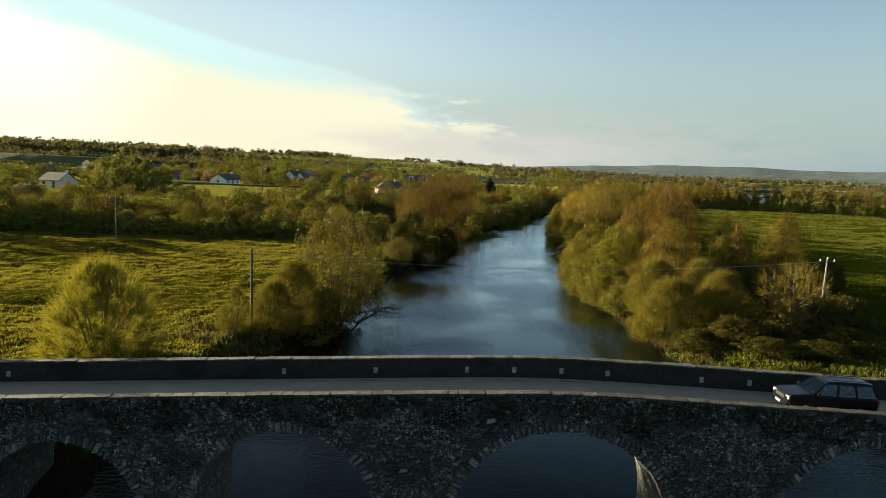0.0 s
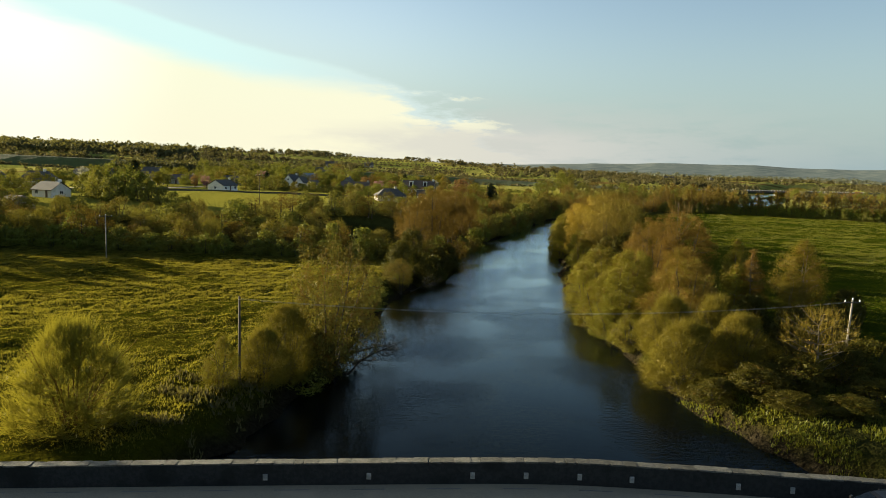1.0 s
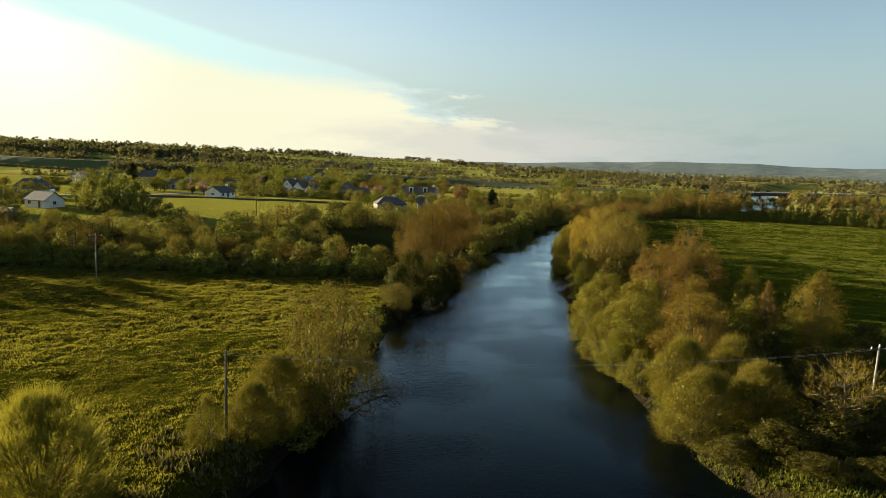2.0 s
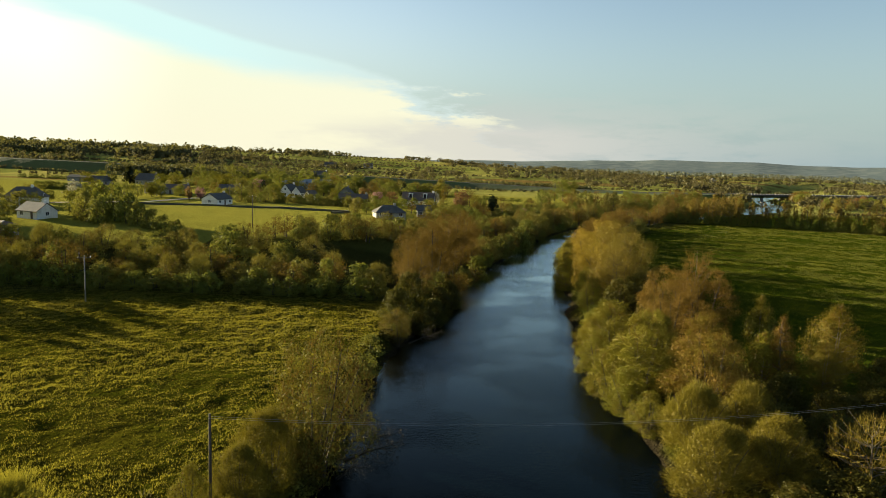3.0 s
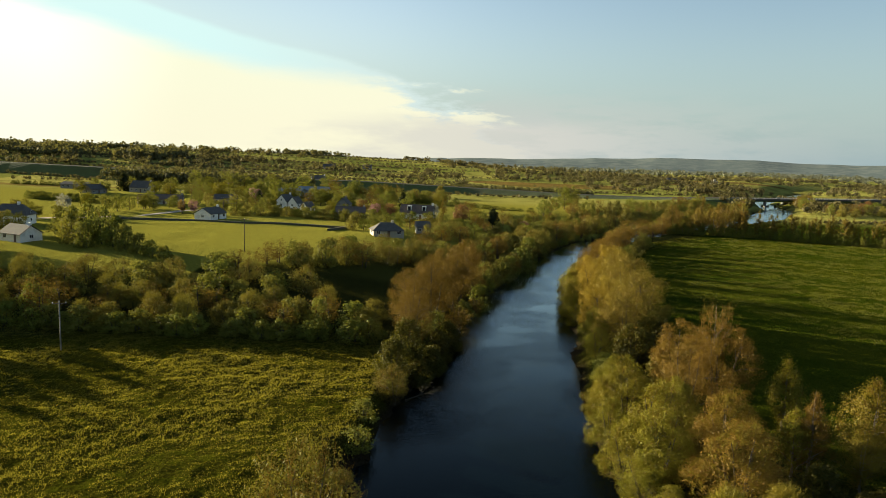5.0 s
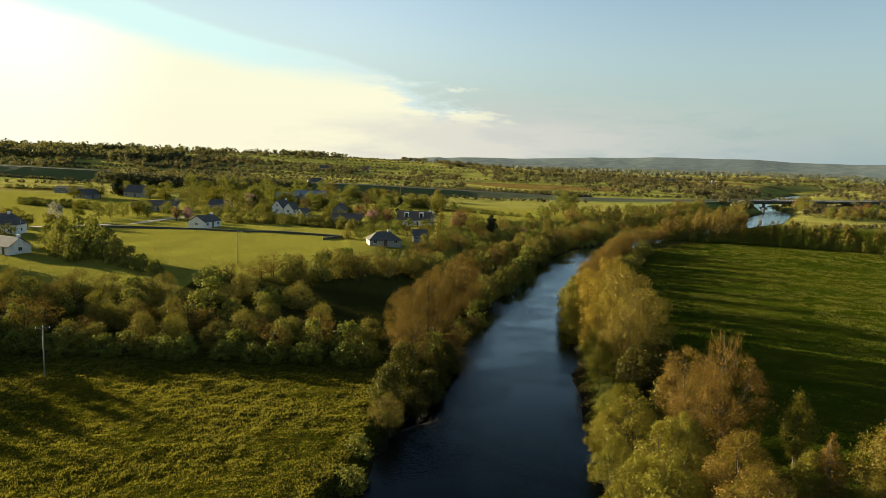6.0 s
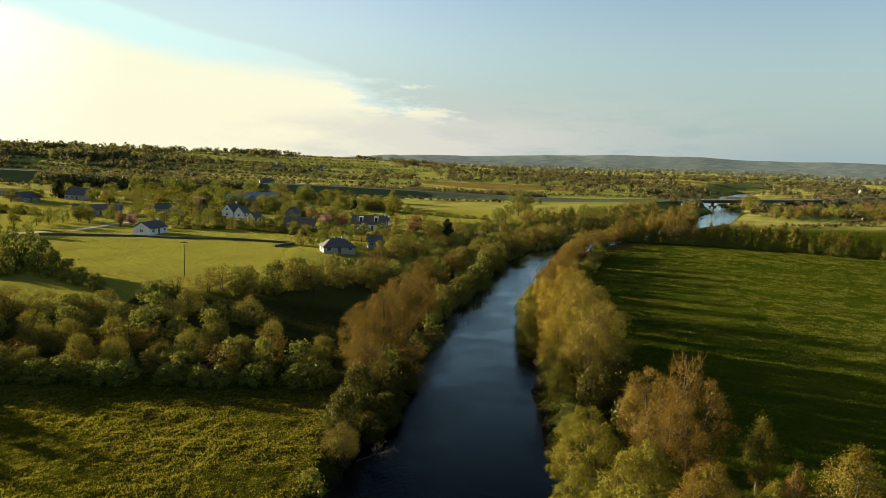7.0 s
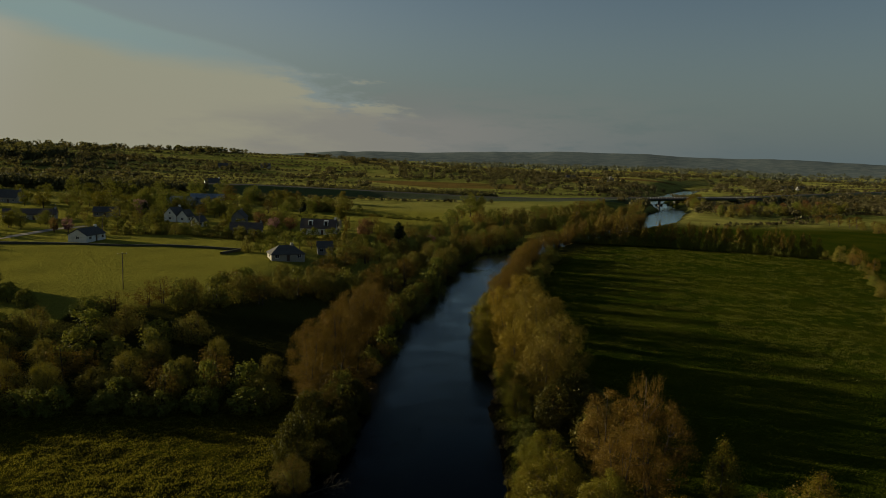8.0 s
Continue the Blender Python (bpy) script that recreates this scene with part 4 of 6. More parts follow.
            feet[:k] = heads[j] + d * head_r[j][:, None] * 0.45
            ways[:k] = d + np.array((0, 0, 0.5 * upright))
            feet[:, 2] = np.maximum(feet[:, 2], 0.1)
        v, f = blades(rng, feet, ways, sprig, 0.016)
        bv.append(v)
        bf.append([tuple(q) for q in (f + count).tolist()])
    trunk = mesh_of("trunk", tv, tf, bark, smooth=True)
    branch = mesh_of("twigwork", np.concatenate(bv), sum(bf, []), twig_mat or bark)
    crown = None
    if leaves:
        i = rng.randint(0, len(tips), leaves)
        u = rng.uniform(0.5, 1.12, leaves)[:, None]
        spot = starts[i] + (tips[i] - starts[i]) * u + rng.normal(size=(leaves, 3)) * (0.15 * radius if cheap and shape != "flame" else 0.065 * radius + 0.1)
        facing = (spot - np.array((lean[0] * 0.5, lean[1] * 0.5, mid * 0.75))) / np.array((radius, radius, height * 0.5)) + (spot - tips[i] * 0.85) * 0.25 / radius
        if clump_count:
            k = int(leaves * 0.66)
            j = rng.choice(clump_count, k, p=head_r ** 2 / np.sum(head_r ** 2))
            d = rng.normal(size=(k, 3)) + 0.5 * facing[:k] + np.array((0, 0, 0.25))
            d /= np.linalg.norm(d, axis=1)[:, None]
            spot[:k] = heads[j] + d * (head_r[j] * rng.uniform(0.6, 1.1, k))[:, None]
            facing[:k] = d * 1.2 + 0.4 * facing[:k]
        spot[:, 2] = np.maximum(spot[:, 2], 0.15)
        v, f = leaf_quads(rng, spot, leaf, 0.5 if shape != "cone" else 0.2, 0.9 if cheap else 0.8,
                          facing, 0.4 if cheap else 0.42, True)
        crown = mesh_of("crown", v, f, leaf_mat)
    # true height and half width of what has grown
    co = np.concatenate([np.concatenate(bv)] + ([v] if leaves else []))
    height = float(np.percentile(co[:, 2], 99.7))
    radius = float(np.percentile(np.hypot(co[:, 0] - lean[0] * 0.5, co[:, 1] - lean[1] * 0.5), 97))
    TREE_MESHES[key] = (trunk, branch, crown, height, radius)
    return TREE_MESHES[key]


KINDS = {
    # name, label, and how it grows; near trees first
    "willow": ("willow_tree", "spreading grey willow with fresh yellow-green leaves", dict(bark=BARK, leaf_mat=WILLOW, height=8, radius=4.2, crown_low=0.02, stems=4, limbs=20, twigs=320, leaves=15000, leaf=0.145, sprigs=1500, sprig=0.7, upright=0.8, shape="shrub", spread=0.75, trunk_r=0.22, twig_mat=TWIG)),
    "osier": ("willow_bush", "feathery willow bush with fine upright shoots", dict(clumps=120, bark=BARK, leaf_mat=OSIER, height=8, radius=4.2, crown_low=0.0, stems=14, limbs=34, twigs=520, leaves=17000, leaf=0.135, sprigs=8500, sprig=1.15, upright=0.95, shape="shrub", spread=0.8, trunk_r=0.2, twig_mat=SHOOTS)),
    "sallow": ("willow_bush", "thin see-through willow bush with pale yellow-green shoots", dict(bark=TWIG, leaf_mat=SALLOW, height=8, radius=4.2, crown_low=0.0, stems=14, limbs=40, twigs=420, leaves=2900, leaf=0.16, sprigs=9500, sprig=1.5, upright=0.95, shape="shrub", spread=0.85, trunk_r=0.15, twig_mat=SALLOW)),
    "golden": ("willow_tree", "tall rounded willow with golden young leaves", dict(bark=BARK, leaf_mat=GOLD, height=12, radius=5.0, crown_low=0.04, stems=4, limbs=30, twigs=460, leaves=14000, leaf=0.19, sprigs=2500, sprig=0.65, upright=0.6, spread=0.6, trunk_r=0.3, twig_mat=GOLD, clumps=70)),
    "russet": ("willow_tree", "rounded willow with orange-brown young leaves", dict(bark=BARK, leaf_mat=RUSSET, height=11, radius=4.8, crown_low=0.04, stems=5, limbs=30, twigs=460, leaves=24000, leaf=0.125, sprigs=6000, sprig=0.65, upright=0.7, shape="shrub", spread=0.6, trunk_r=0.3, twig_mat=SHOOTS)),
    "brown": ("alder_tree", "bushy alder with brown twigs and few leaves", dict(bark=BARK, leaf_mat=RUSSET, height=13, radius=4.6, crown_low=0.06, stems=3, limbs=30, twigs=380, leaves=14000, leaf=0.14, sprigs=4500, sprig=0.6, upright=0.55, spread=0.6, trunk_r=0.26, twig_mat=TWIG, clumps=60)),
    "amber": ("willow_tree", "broad rounded willow with amber brown twigs", dict(bark=BARK, leaf_mat=AMBER, height=13, radius=5.4, crown_low=0.06, stems=3, limbs=30, twigs=380, leaves=15000, leaf=0.185, sprigs=3000, sprig=0.6, upright=0.55, spread=0.6, trunk_r=0.26, twig_mat=TWIG, clumps=80)),
    "flame": ("poplar_tree", "slim young poplar with green leaves", dict(bark=PALE_BARK, leaf_mat=WILLOW, height=8, radius=1.7, crown_low=0.12, stems=1, limbs=18, twigs=200, leaves=6000, leaf=0.14, sprigs=900, sprig=0.6, upright=0.9, shape="flame", trunk_r=0.11, twig_mat=TWIG)),
    "larch": ("larch_tree", "young larch with pale trunk and sparse rusty needles", dict(bark=PALE_BARK, leaf_mat=RUSSET, height=8.5, radius=2.0, crown_low=0.12, stems=1, limbs=40, twigs=240, leaves=1800, leaf=0.11, sprigs=1800, sprig=0.5, upright=0.15, shape="cone", trunk_r=0.12, twig_mat=TWIG)),
    "birch": ("birch_tree", "birch with drooping golden leaves", dict(bark=PALE_BARK, leaf_mat=OSIER, height=9, radius=3.0, crown_low=0.15, stems=2, limbs=22, twigs=300, leaves=14000, leaf=0.115, sprigs=900, sprig=0.6, upright=0.5, shape="flame", trunk_r=0.14, twig_mat=TWIG)),
    "bare": ("bare_tree", "bare pale-barked tree without leaves", dict(bark=PALE_BARK, leaf_mat=RUSSET, height=9, radius=2.4, crown_low=0.25, stems=1, limbs=30, twigs=150, leaves=100, leaf=0.15, sprigs=900, sprig=0.9, upright=0.95, trunk_r=0.12, twig_mat=TWIG)),
    "budding": ("budding_tree", "small spreading tree with orange buds", dict(bark=PALE_BARK, leaf_mat=RUSSET, height=7, radius=3.0, crown_low=0.3, stems=1, limbs=36, twigs=300, leaves=500, leaf=0.11, sprigs=1500, sprig=0.7, upright=0.8, trunk_r=0.13, twig_mat=AMBER)),
    "snag": ("dead_limb", "dead dark limb leaning over the river", dict(bark=BARK, leaf_mat=RUSSET, height=9, radius=2.4, crown_low=0.25, stems=1, limbs=24, twigs=120, leaves=0, sprigs=260, sprig=0.7, upright=0.6, trunk_r=0.16, twig_mat=BARK)),
    "leaning": ("riverside_tree", "leaning grey willow with thin leaves over the water", dict(bark=BARK, leaf_mat=OLIVE, height=12, radius=5.2, crown_low=0.1, stems=5, limbs=34, twigs=460, leaves=9000, leaf=0.19, sprigs=5200, sprig=1.0, upright=0.55, lean=(1.2, -0.5), spread=0.7, trunk_r=0.3, twig_mat=TWIG)),
    "bush": ("riverside_bush", "dense rounded bush with dark green leaves", dict(bark=BARK, leaf_mat=IVY, height=5, radius=3.2, crown_low=0.02, stems=5, limbs=14, twigs=170, leaves=8000, leaf=0.19, sprigs=400, sprig=0.6, upright=0.6, shape="shrub", spread=0.8, trunk_r=0.14, twig_mat=TWIG)),
    # plainer ones for the middle distance
    "scrub": ("thorn_bush", "scrubby olive green thorn bush", dict(bark=BARK, leaf_mat=SCRUB, height=6, radius=3.2, crown_low=0.02, stems=4, limbs=10, twigs=110, leaves=3000, leaf=0.215, sprigs=600, sprig=1.0, upright=0.6, shape="shrub", spread=0.7, trunk_r=0.14, twig_mat=TWIG, cheap=True)),
    "thorn": ("thorn_bush", "scrubby olive green thorn bush", dict(bark=BARK, leaf_mat=SCRUB, height=6, radius=3.2, crown_low=0.02, stems=5, limbs=14, twigs=160, leaves=4600, leaf=0.165, sprigs=1300, sprig=1.3, upright=0.85, shape="shrub", spread=0.7, trunk_r=0.14, twig_mat=SHOOTS, cheap=True)),
    "far_bush": ("round_bush", "rounded olive green bush", dict(bark=BARK, leaf_mat=SCRUB, height=6, radius=3.2, crown_low=0.02, stems=2, limbs=6, twigs=70, leaves=1250, leaf=0.38, sprigs=100, sprig=1.2, upright=0.6, shape="shrub", spread=0.7, trunk_r=0.14, twig_mat=TWIG, cheap=True)),
    "thicket": ("hedge_bush", "thick dark green hedge bush", dict(bark=BARK, leaf_mat=GREEN, height=5, radius=3.2, crown_low=0.0, stems=4, limbs=8, twigs=90, leaves=1250, leaf=0.36, sprigs=120, sprig=0.8, upright=0.6, shape="shrub", spread=0.8, trunk_r=0.12, twig_mat=TWIG, cheap=True)),
    "twiggy": ("hedge_tree", "brown twiggy tree just coming into leaf", dict(bark=BARK, leaf_mat=RUSSET, height=9, radius=3.4, crown_low=0.05, stems=2, limbs=9, twigs=110, leaves=1050, leaf=0.27, sprigs=320, sprig=1.0, upright=0.85, spread=0.5, trunk_r=0.17, twig_mat=TWIG, cheap=True)),
    "round": ("garden_tree", "round leafy dark green tree", dict(bark=BARK, leaf_mat=GREEN, height=8, radius=3.6, crown_low=0.12, stems=1, limbs=8, twigs=100, leaves=1500, leaf=0.4, upright=0.5, trunk_r=0.2, twig_mat=TWIG, cheap=True)),
    "lime": ("garden_tree", "bright yellow-green leafy tree", dict(bark=BARK, leaf_mat=WILLOW, height=8, radius=3.6, crown_low=0.1, stems=2, limbs=8, twigs=100, leaves=1500, leaf=0.39, upright=0.6, trunk_r=0.2, twig_mat=TWIG, cheap=True)),
    "column": ("poplar_tree", "slender hedgerow poplar with thin golden leaves", dict(bark=PALE_BARK, leaf_mat=AMBER, height=8, radius=1.6, crown_low=0.06, stems=1, limbs=8, twigs=80, leaves=520, leaf=0.26, sprigs=520, sprig=0.9, upright=0.95, shape="flame", trunk_r=0.1, twig_mat=TWIG, cheap=True)),
    "conifer": ("conifer_tree", "dark evergreen conifer in a garden", dict(bark=BARK, leaf_mat=DARK, height=9, radius=3.0, crown_low=0.02, stems=1, limbs=16, twigs=120, leaves=1100, leaf=0.65, upright=0.2, shape="cone", trunk_r=0.2, twig_mat=BARK, cheap=True)),
    "pink": ("cherry_tree", "cherry tree in full pink blossom", dict(bark=BARK, leaf_mat=PINK, height=6, radius=2.8, crown_low=0.15, stems=1, limbs=12, twigs=100, leaves=1200, leaf=0.36, upright=0.5, trunk_r=0.16, twig_mat=TWIG, cheap=True)),
    "white": ("blossom_tree", "small tree in white blossom", dict(bark=BARK, leaf_mat=WHITE_BLOSSOM, height=5, radius=2.0, crown_low=0.15, stems=1, limbs=12, twigs=90, leaves=1100, leaf=0.3, upright=0.5, trunk_r=0.12, twig_mat=TWIG, cheap=True)),
    "rust": ("copper_tree", "small tree with rusty red leaves", dict(bark=BARK, leaf_mat=RUST, height=6, radius=2.6, crown_low=0.12, stems=1, limbs=12, twigs=100, leaves=1200, leaf=0.36, upright=0.6, trunk_r=0.14, twig_mat=TWIG, cheap=True)),
}
SHAPES = {"thorn": 4, "far_bush": 3, "osier": 3, "willow": 3, "golden": 3, "brown": 3, "scrub": 4, "twiggy": 3, "bush": 2, "thicket": 3, "column": 3, "round": 2, "conifer": 2}
tree_rng = random.Random(17)


def plant(kind, x, y, height, width=None, label="", group="", sink=0.0, yaw=None):
    """A tree of that kind with its foot on the ground; width: the crown's, in metres."""
    name, usual, how = KINDS[kind]
    k = tree_rng.randrange(SHAPES.get(kind, 1))
    trunk, branch, crown, h, r = grow(kind, 100 + 13 * k + len(kind), **how)
    wide = (width or height * 2 * r / h) / (2 * r)
    turn = tree_rng.uniform(0, math.tau) if yaw is None else yaw
    ob = thing(name, x, y, land_at(x, y) - sink, turn, (wide, wide, height / h))
    tagged(ob, label or usual, "bush" if "bush" in name else "tree", group)
    mesh_part("trunk", trunk, ob)
    fine_twigs = mesh_part("twigwork", branch, ob)
    if how.get("cheap") or kind == "bush":
        tagged(fine_twigs, kind="stuff")
    if crown:
        mesh_part("crown", crown, ob)
    return ob


def row(points, step, kinds, heights, jitter=1.5, group="", width=None):
    """Trees along a line on the plan."""
    for (ax, ay), (bx, by) in zip(points[:-1], points[1:]):
        far = math.hypot(bx - ax, by - ay)
        count = max(int(far / step), 1)
        for i in range(count):
            u = (i + tree_rng.uniform(0.2, 0.8)) / count
            x, y = ax + (bx - ax) * u + tree_rng.uniform(-jitter, jitter), ay + (by - ay) * u + tree_rng.uniform(-jitter, jitter)
            h = tree_rng.uniform(*heights)
            plant(tree_rng.choice(kinds), x, y, h, group=group, width=width and tree_rng.uniform(*width))
# left bank, from the bridge onwards
plant("sallow", -24.6, 49.6, 7.8, 8.6, "thin yellow-green willow on the meadow by the bridge")
plant("leaning", -10.8, 71.0, 13.6, 10.5, yaw=0.0)
plant("osier", -13.6, 66.0, 7.2, 6.6)
plant("osier", -15.2, 62.6, 5.0, 5.0)
plant("bush", -11.8, 68.5, 5.0, 5.0)
plant("bush", -11.2, 75.0, 5.2, 5.5)
plant("willow", -17.6, 59.0, 4.2, 3.2, "thin bush at the foot of the pole")
plant("leaning", -6.6, 116.0, 5.6, 5.5, "low willow trailing its branches in the river")
plant("brown", -5.0, 137.5, 9.8, 7.0)
for x, y, h in ((-7.2, 122.5, 6.0), (-5.6, 129.5, 7.4)):
    plant("bush", x, y, h, 6.0, "dark green ivy-clad bush on the bank")
for x, y, h in ((-5.5, 145.0, 13.0), (-2.0, 153.0, 14.0), (-0.5, 162.0, 14.0), (2.0, 171.0, 14.2), (4.0, 180.0, 14.0), (7.5, 189.0, 13.0), (-5.5, 160.0, 10.0)):
    plant("brown", x, y, h, 9.0)
row([(8, 196), (15, 212), (23, 238), (36, 280), (46, 306), (58, 332), (90, 378)], 5.5, ["scrub", "scrub", "thicket", "twiggy"], (6, 9.5), 1.2, "left bank bushes", (6, 9))
row([(3, 206), (10, 226), (18, 250), (30, 290), (44, 320), (60, 346), (86, 386)], 6.5, ["scrub", "twiggy", "round"], (6, 9), 2.5, "left bank bushes", (6, 9))
for x, y, h, w in ((-3.6, 125.0, 4.2, 5.5), (-1.8, 131.0, 5.0, 6.0), (-0.6, 138.5, 5.6, 6.0), (1.2, 147.0, 5.6, 6.0)):
    plant("bush", x, y, h, w, "dark green bush hanging over the water")
# dead limbs leaning out over the river
for x, y, tilt, turn, h in ((-8.6, 74.0, 62, -0.5, 7.5), (-9.4, 78.0, 74, -0.2, 6.5), (-8.8, 70.5, 55, -0.9, 6.0), (-4.8, 117.0, 66, -0.3, 6.0)):
    limb = plant("snag", x, y, h, h * 0.5)
    limb.matrix_basis = Matrix.Translation((x, y, 0.5)) @ Euler((0, radians(tilt), turn)).to_matrix().to_4x4() @ Matrix.Diagonal((*limb.scale, 1))
# right bank
plant("osier", 23.2, 68.4, 6.6, 8.6)
plant("osier", 28.2, 68.5, 5.8, 7.0)
plant("osier", 24.0, 75.5, 6.4, 7.0)
plant("osier", 29.0, 76.5, 6.0, 6.5)
for x, y, h, w in ((23.2, 91.0, 7.6, 8.5), (24.6, 98.0, 8.2, 9.0), (24.0, 107.0, 7.4, 8.5), (28.4, 101.0, 7.6, 7.5), (25.0, 116.5, 6.0, 7.0)):
    plant("willow", x, y, h, w)
for x, y, h, w in ((28.4, 83.5, 9.0, 9.5), (30.0, 91.0, 9.4, 8.5)):
    plant("russet", x, y, h, w)
for x, y, h, w in ((30.6, 105.5, 12.2, 10.0), (36.6, 109.5, 12.6, 10.0), (33.0, 115.0, 11.4, 9.5)):
    plant("brown", x, y, h, w)
plant("bare", 36.8, 113.0, 15.0, 4.6)
row([(24.5, 119.5), (25.8, 126), (27.0, 132.0)], 2.6, ["thicket"], (2.0, 3.4), 0.5, "right bank bushes", (3.5, 4.5))
plant("bush", 31.0, 131.5, 7.0, 8.0, "dark green bush between the riverside trees")
plant("bush", 36.0, 136.0, 7.5, 8.5, "dark green bush between the riverside trees")
for x, y, h, w in ((32.5, 141.5, 11.5, 10.0), (37.2, 149.5, 13.2, 12.0), (38.8, 166.0, 14.2, 13.0), (41.0, 183.0, 12.6, 11.0)):
    plant("amber", x, y, h, w)
for x, y, h, w in ((30.2, 152.0, 9.2, 8.5), (33.0, 160.0, 10.5, 8.5), (34.5, 174.0, 11.0, 9.0), (44.0, 200.0, 12.0, 10.0), (37.0, 194.0, 10.0, 8.0)):
    plant("golden", x, y, h, w)
for x, y, h, w in ((31.4, 188.0, 8.6, 8.0), (30.4, 178.5, 8.6, 8.0), (35.0, 203.0, 8.6, 8.0)):
    plant("willow", x, y, h, w)
for x, y, h, w in ((41.0, 208.0, 11.5, 9.0), (46.0, 222.0, 11.0, 9.0), (50.0, 236.0, 11.0, 8.5), (55.0, 250.0, 10.5, 8.5), (60.0, 264.0, 10.5, 8.5), (65.0, 277.0, 10.0, 8.5), (70.0, 290.0, 10.0, 8.0), (75.0, 303.0, 10.0, 8.0)):
    plant("brown", x, y, h, w)
for x, y, h, w in ((80.0, 316.0, 10.5, 8.0), (86.0, 328.0, 10.0, 8.0), (93.0, 340.0, 10.5, 8.0), (101.0, 352.0, 10.0, 8.0), (108.0, 362.0, 11.0, 8.0)):
    plant("twiggy", x, y, h, w)
# low willows that hang over the water on both banks
for x, y, h, w in ((22.0, 83.5, 4.6, 5.0), (21.2, 89.5, 5.5, 5.5), (20.6, 95.0, 6.5, 6.0), (20.6, 102.0, 6.0, 6.0), (21.6, 110.0, 6.0, 6.0), (26.8, 137.0, 5.0, 5.5), (28.0, 145.0, 7.0, 6.5), (28.4, 168.0, 6.5, 6.5), (30.0, 178.0, 7.0, 6.5)):
    plant("willow", x, y, h, w, "low willow hanging over the water")
row([(33, 196), (40, 216), (46, 236), (56, 262), (66, 290), (78, 318)], 5.0, ["twiggy", "scrub", "lime"], (5, 7.5), 0.8, "right bank bushes", (6, 7.5))
row([(-3, 140), (3, 160), (8.5, 184)], 5.0, ["twiggy", "thicket"], (4, 6.5), 0.8, "left bank bushes", (5, 7))
row([(-13.5, 63), (-11.5, 78), (-10.5, 95), (-9, 112), (-6, 124), (-3, 136)], 6.5, ["scrub", "thicket"], (1.6, 3.0), 0.8, "left bank bushes", (3.5, 5))
# a tree beyond the left end of the bridge, known by its shade on the road
plant("round", -46.0, 46.0, 11.0, 9.0, "tall tree by the end of the bridge")
# undergrowth added behind the right bank trees to block the low sun
row([(33, 122), (40, 140), (41, 170), (44, 196), (52, 226), (62, 254), (76, 290), (88, 318)], 5.5, ["thicket", "far_bush"], (3.5, 6), 1.5, "undergrowth on the right bank", (6, 8))
# small trees by the right-hand pole
plant("budding", 33.8, 64.8, 7.4, 6.8)
plant("flame", 42.4, 104.0, 9.6, 4.6)
plant("flame", 37.5, 92.0, 7.4, 4.0)
plant("larch", 39.4, 92.0, 9.4, 4.8)
plant("birch", 46.2, 92.5, 10.8, 7.2)
plant("birch", 43.0, 89.0, 7.2, 5.6)
for x, y, h in ((35.5, 74.0, 4.2), (39.0, 79.0, 4.6), (43.5, 80.5, 4.4), (36.0, 84.0, 4.8), (47.0, 84.5, 4.4), (52.0, 92.0, 4.6), (31.0, 75.0, 4.4), (42.0, 99.0, 4.0)):
    plant("bush", x, y, h, 5.6, "dark bush grown over with brambles")
# hedge and scrub behind the left meadow
row([(-122, 152), (-90, 149), (-58, 148), (-30, 146), (-10, 147)], 4.0, ["thorn", "thicket", "thorn", "twiggy"], (4.4, 8.8), 2.2, "scrub behind the meadow", (5, 7.6))
row([(-122, 146), (-90, 143.5), (-58, 142.5), (-30, 141), (-10, 141)], 3.4, ["thicket"], (3.0, 4.6), 1.0, "scrub behind the meadow", (5, 6.5))
row([(-125, 161), (-95, 158), (-62, 157), (-34, 155), (-14, 154)], 4.6, ["thorn", "thorn", "twiggy"], (3.8, 7.8), 2.6, "scrub behind the meadow", (5, 7.6))
row([(-125, 171), (-95, 168), (-62, 166), (-34, 164), (-22, 161)], 4.8, ["thorn", "thicket", "twiggy"], (4.0, 7.6), 2.5, "scrub behind the meadow", (5.4, 8))
row([(-128, 181), (-98, 178), (-66, 176), (-42, 176), (-28, 174)], 4.8, ["scrub", "thicket", "scrub"], (4.2, 6.6), 2.5, "scrub behind the meadow", (6.5, 9))
row([(-60, 187), (-52, 188), (-42, 196), (-28, 212), (-14, 228), (-2, 246)], 4.6, ["scrub", "thicket", "twiggy"], (4.5, 6.8), 2.5, "scrub behind the meadow", (6.5, 8.5))
row([(-38, 190), (-22, 204), (-8, 222), (4, 240)], 5.0, ["scrub", "twiggy", "thicket"], (5, 7.5), 2.5, "scrub behind the meadow", (6.5, 8.5))
row([(-10, 246), (0, 262), (10, 282), (24, 306), (40, 330)], 5.5, ["far_bush", "twiggy", "round"], (5, 8), 3, "scrub behind the meadow", (6.5, 8.5))
row([(-4, 212), (4, 232), (14, 258), (26, 290)], 6.0, ["scrub", "twiggy", "round"], (5, 8), 3, "scrub behind the meadow", (6.5, 8.5))
# trees at the meadow's near end, beyond the left of the view, known by their long shadows
row([(-96, 144), (-104, 134), (-110, 122)], 3.6, ["round", "thicket"], (10, 13.5), 1.5, "trees beside the meadow", (7, 9))
row([(-110, 110), (-104, 98)], 6, ["round", "scrub"], (9, 11), 1.5, "trees beside the meadow", (7, 9))
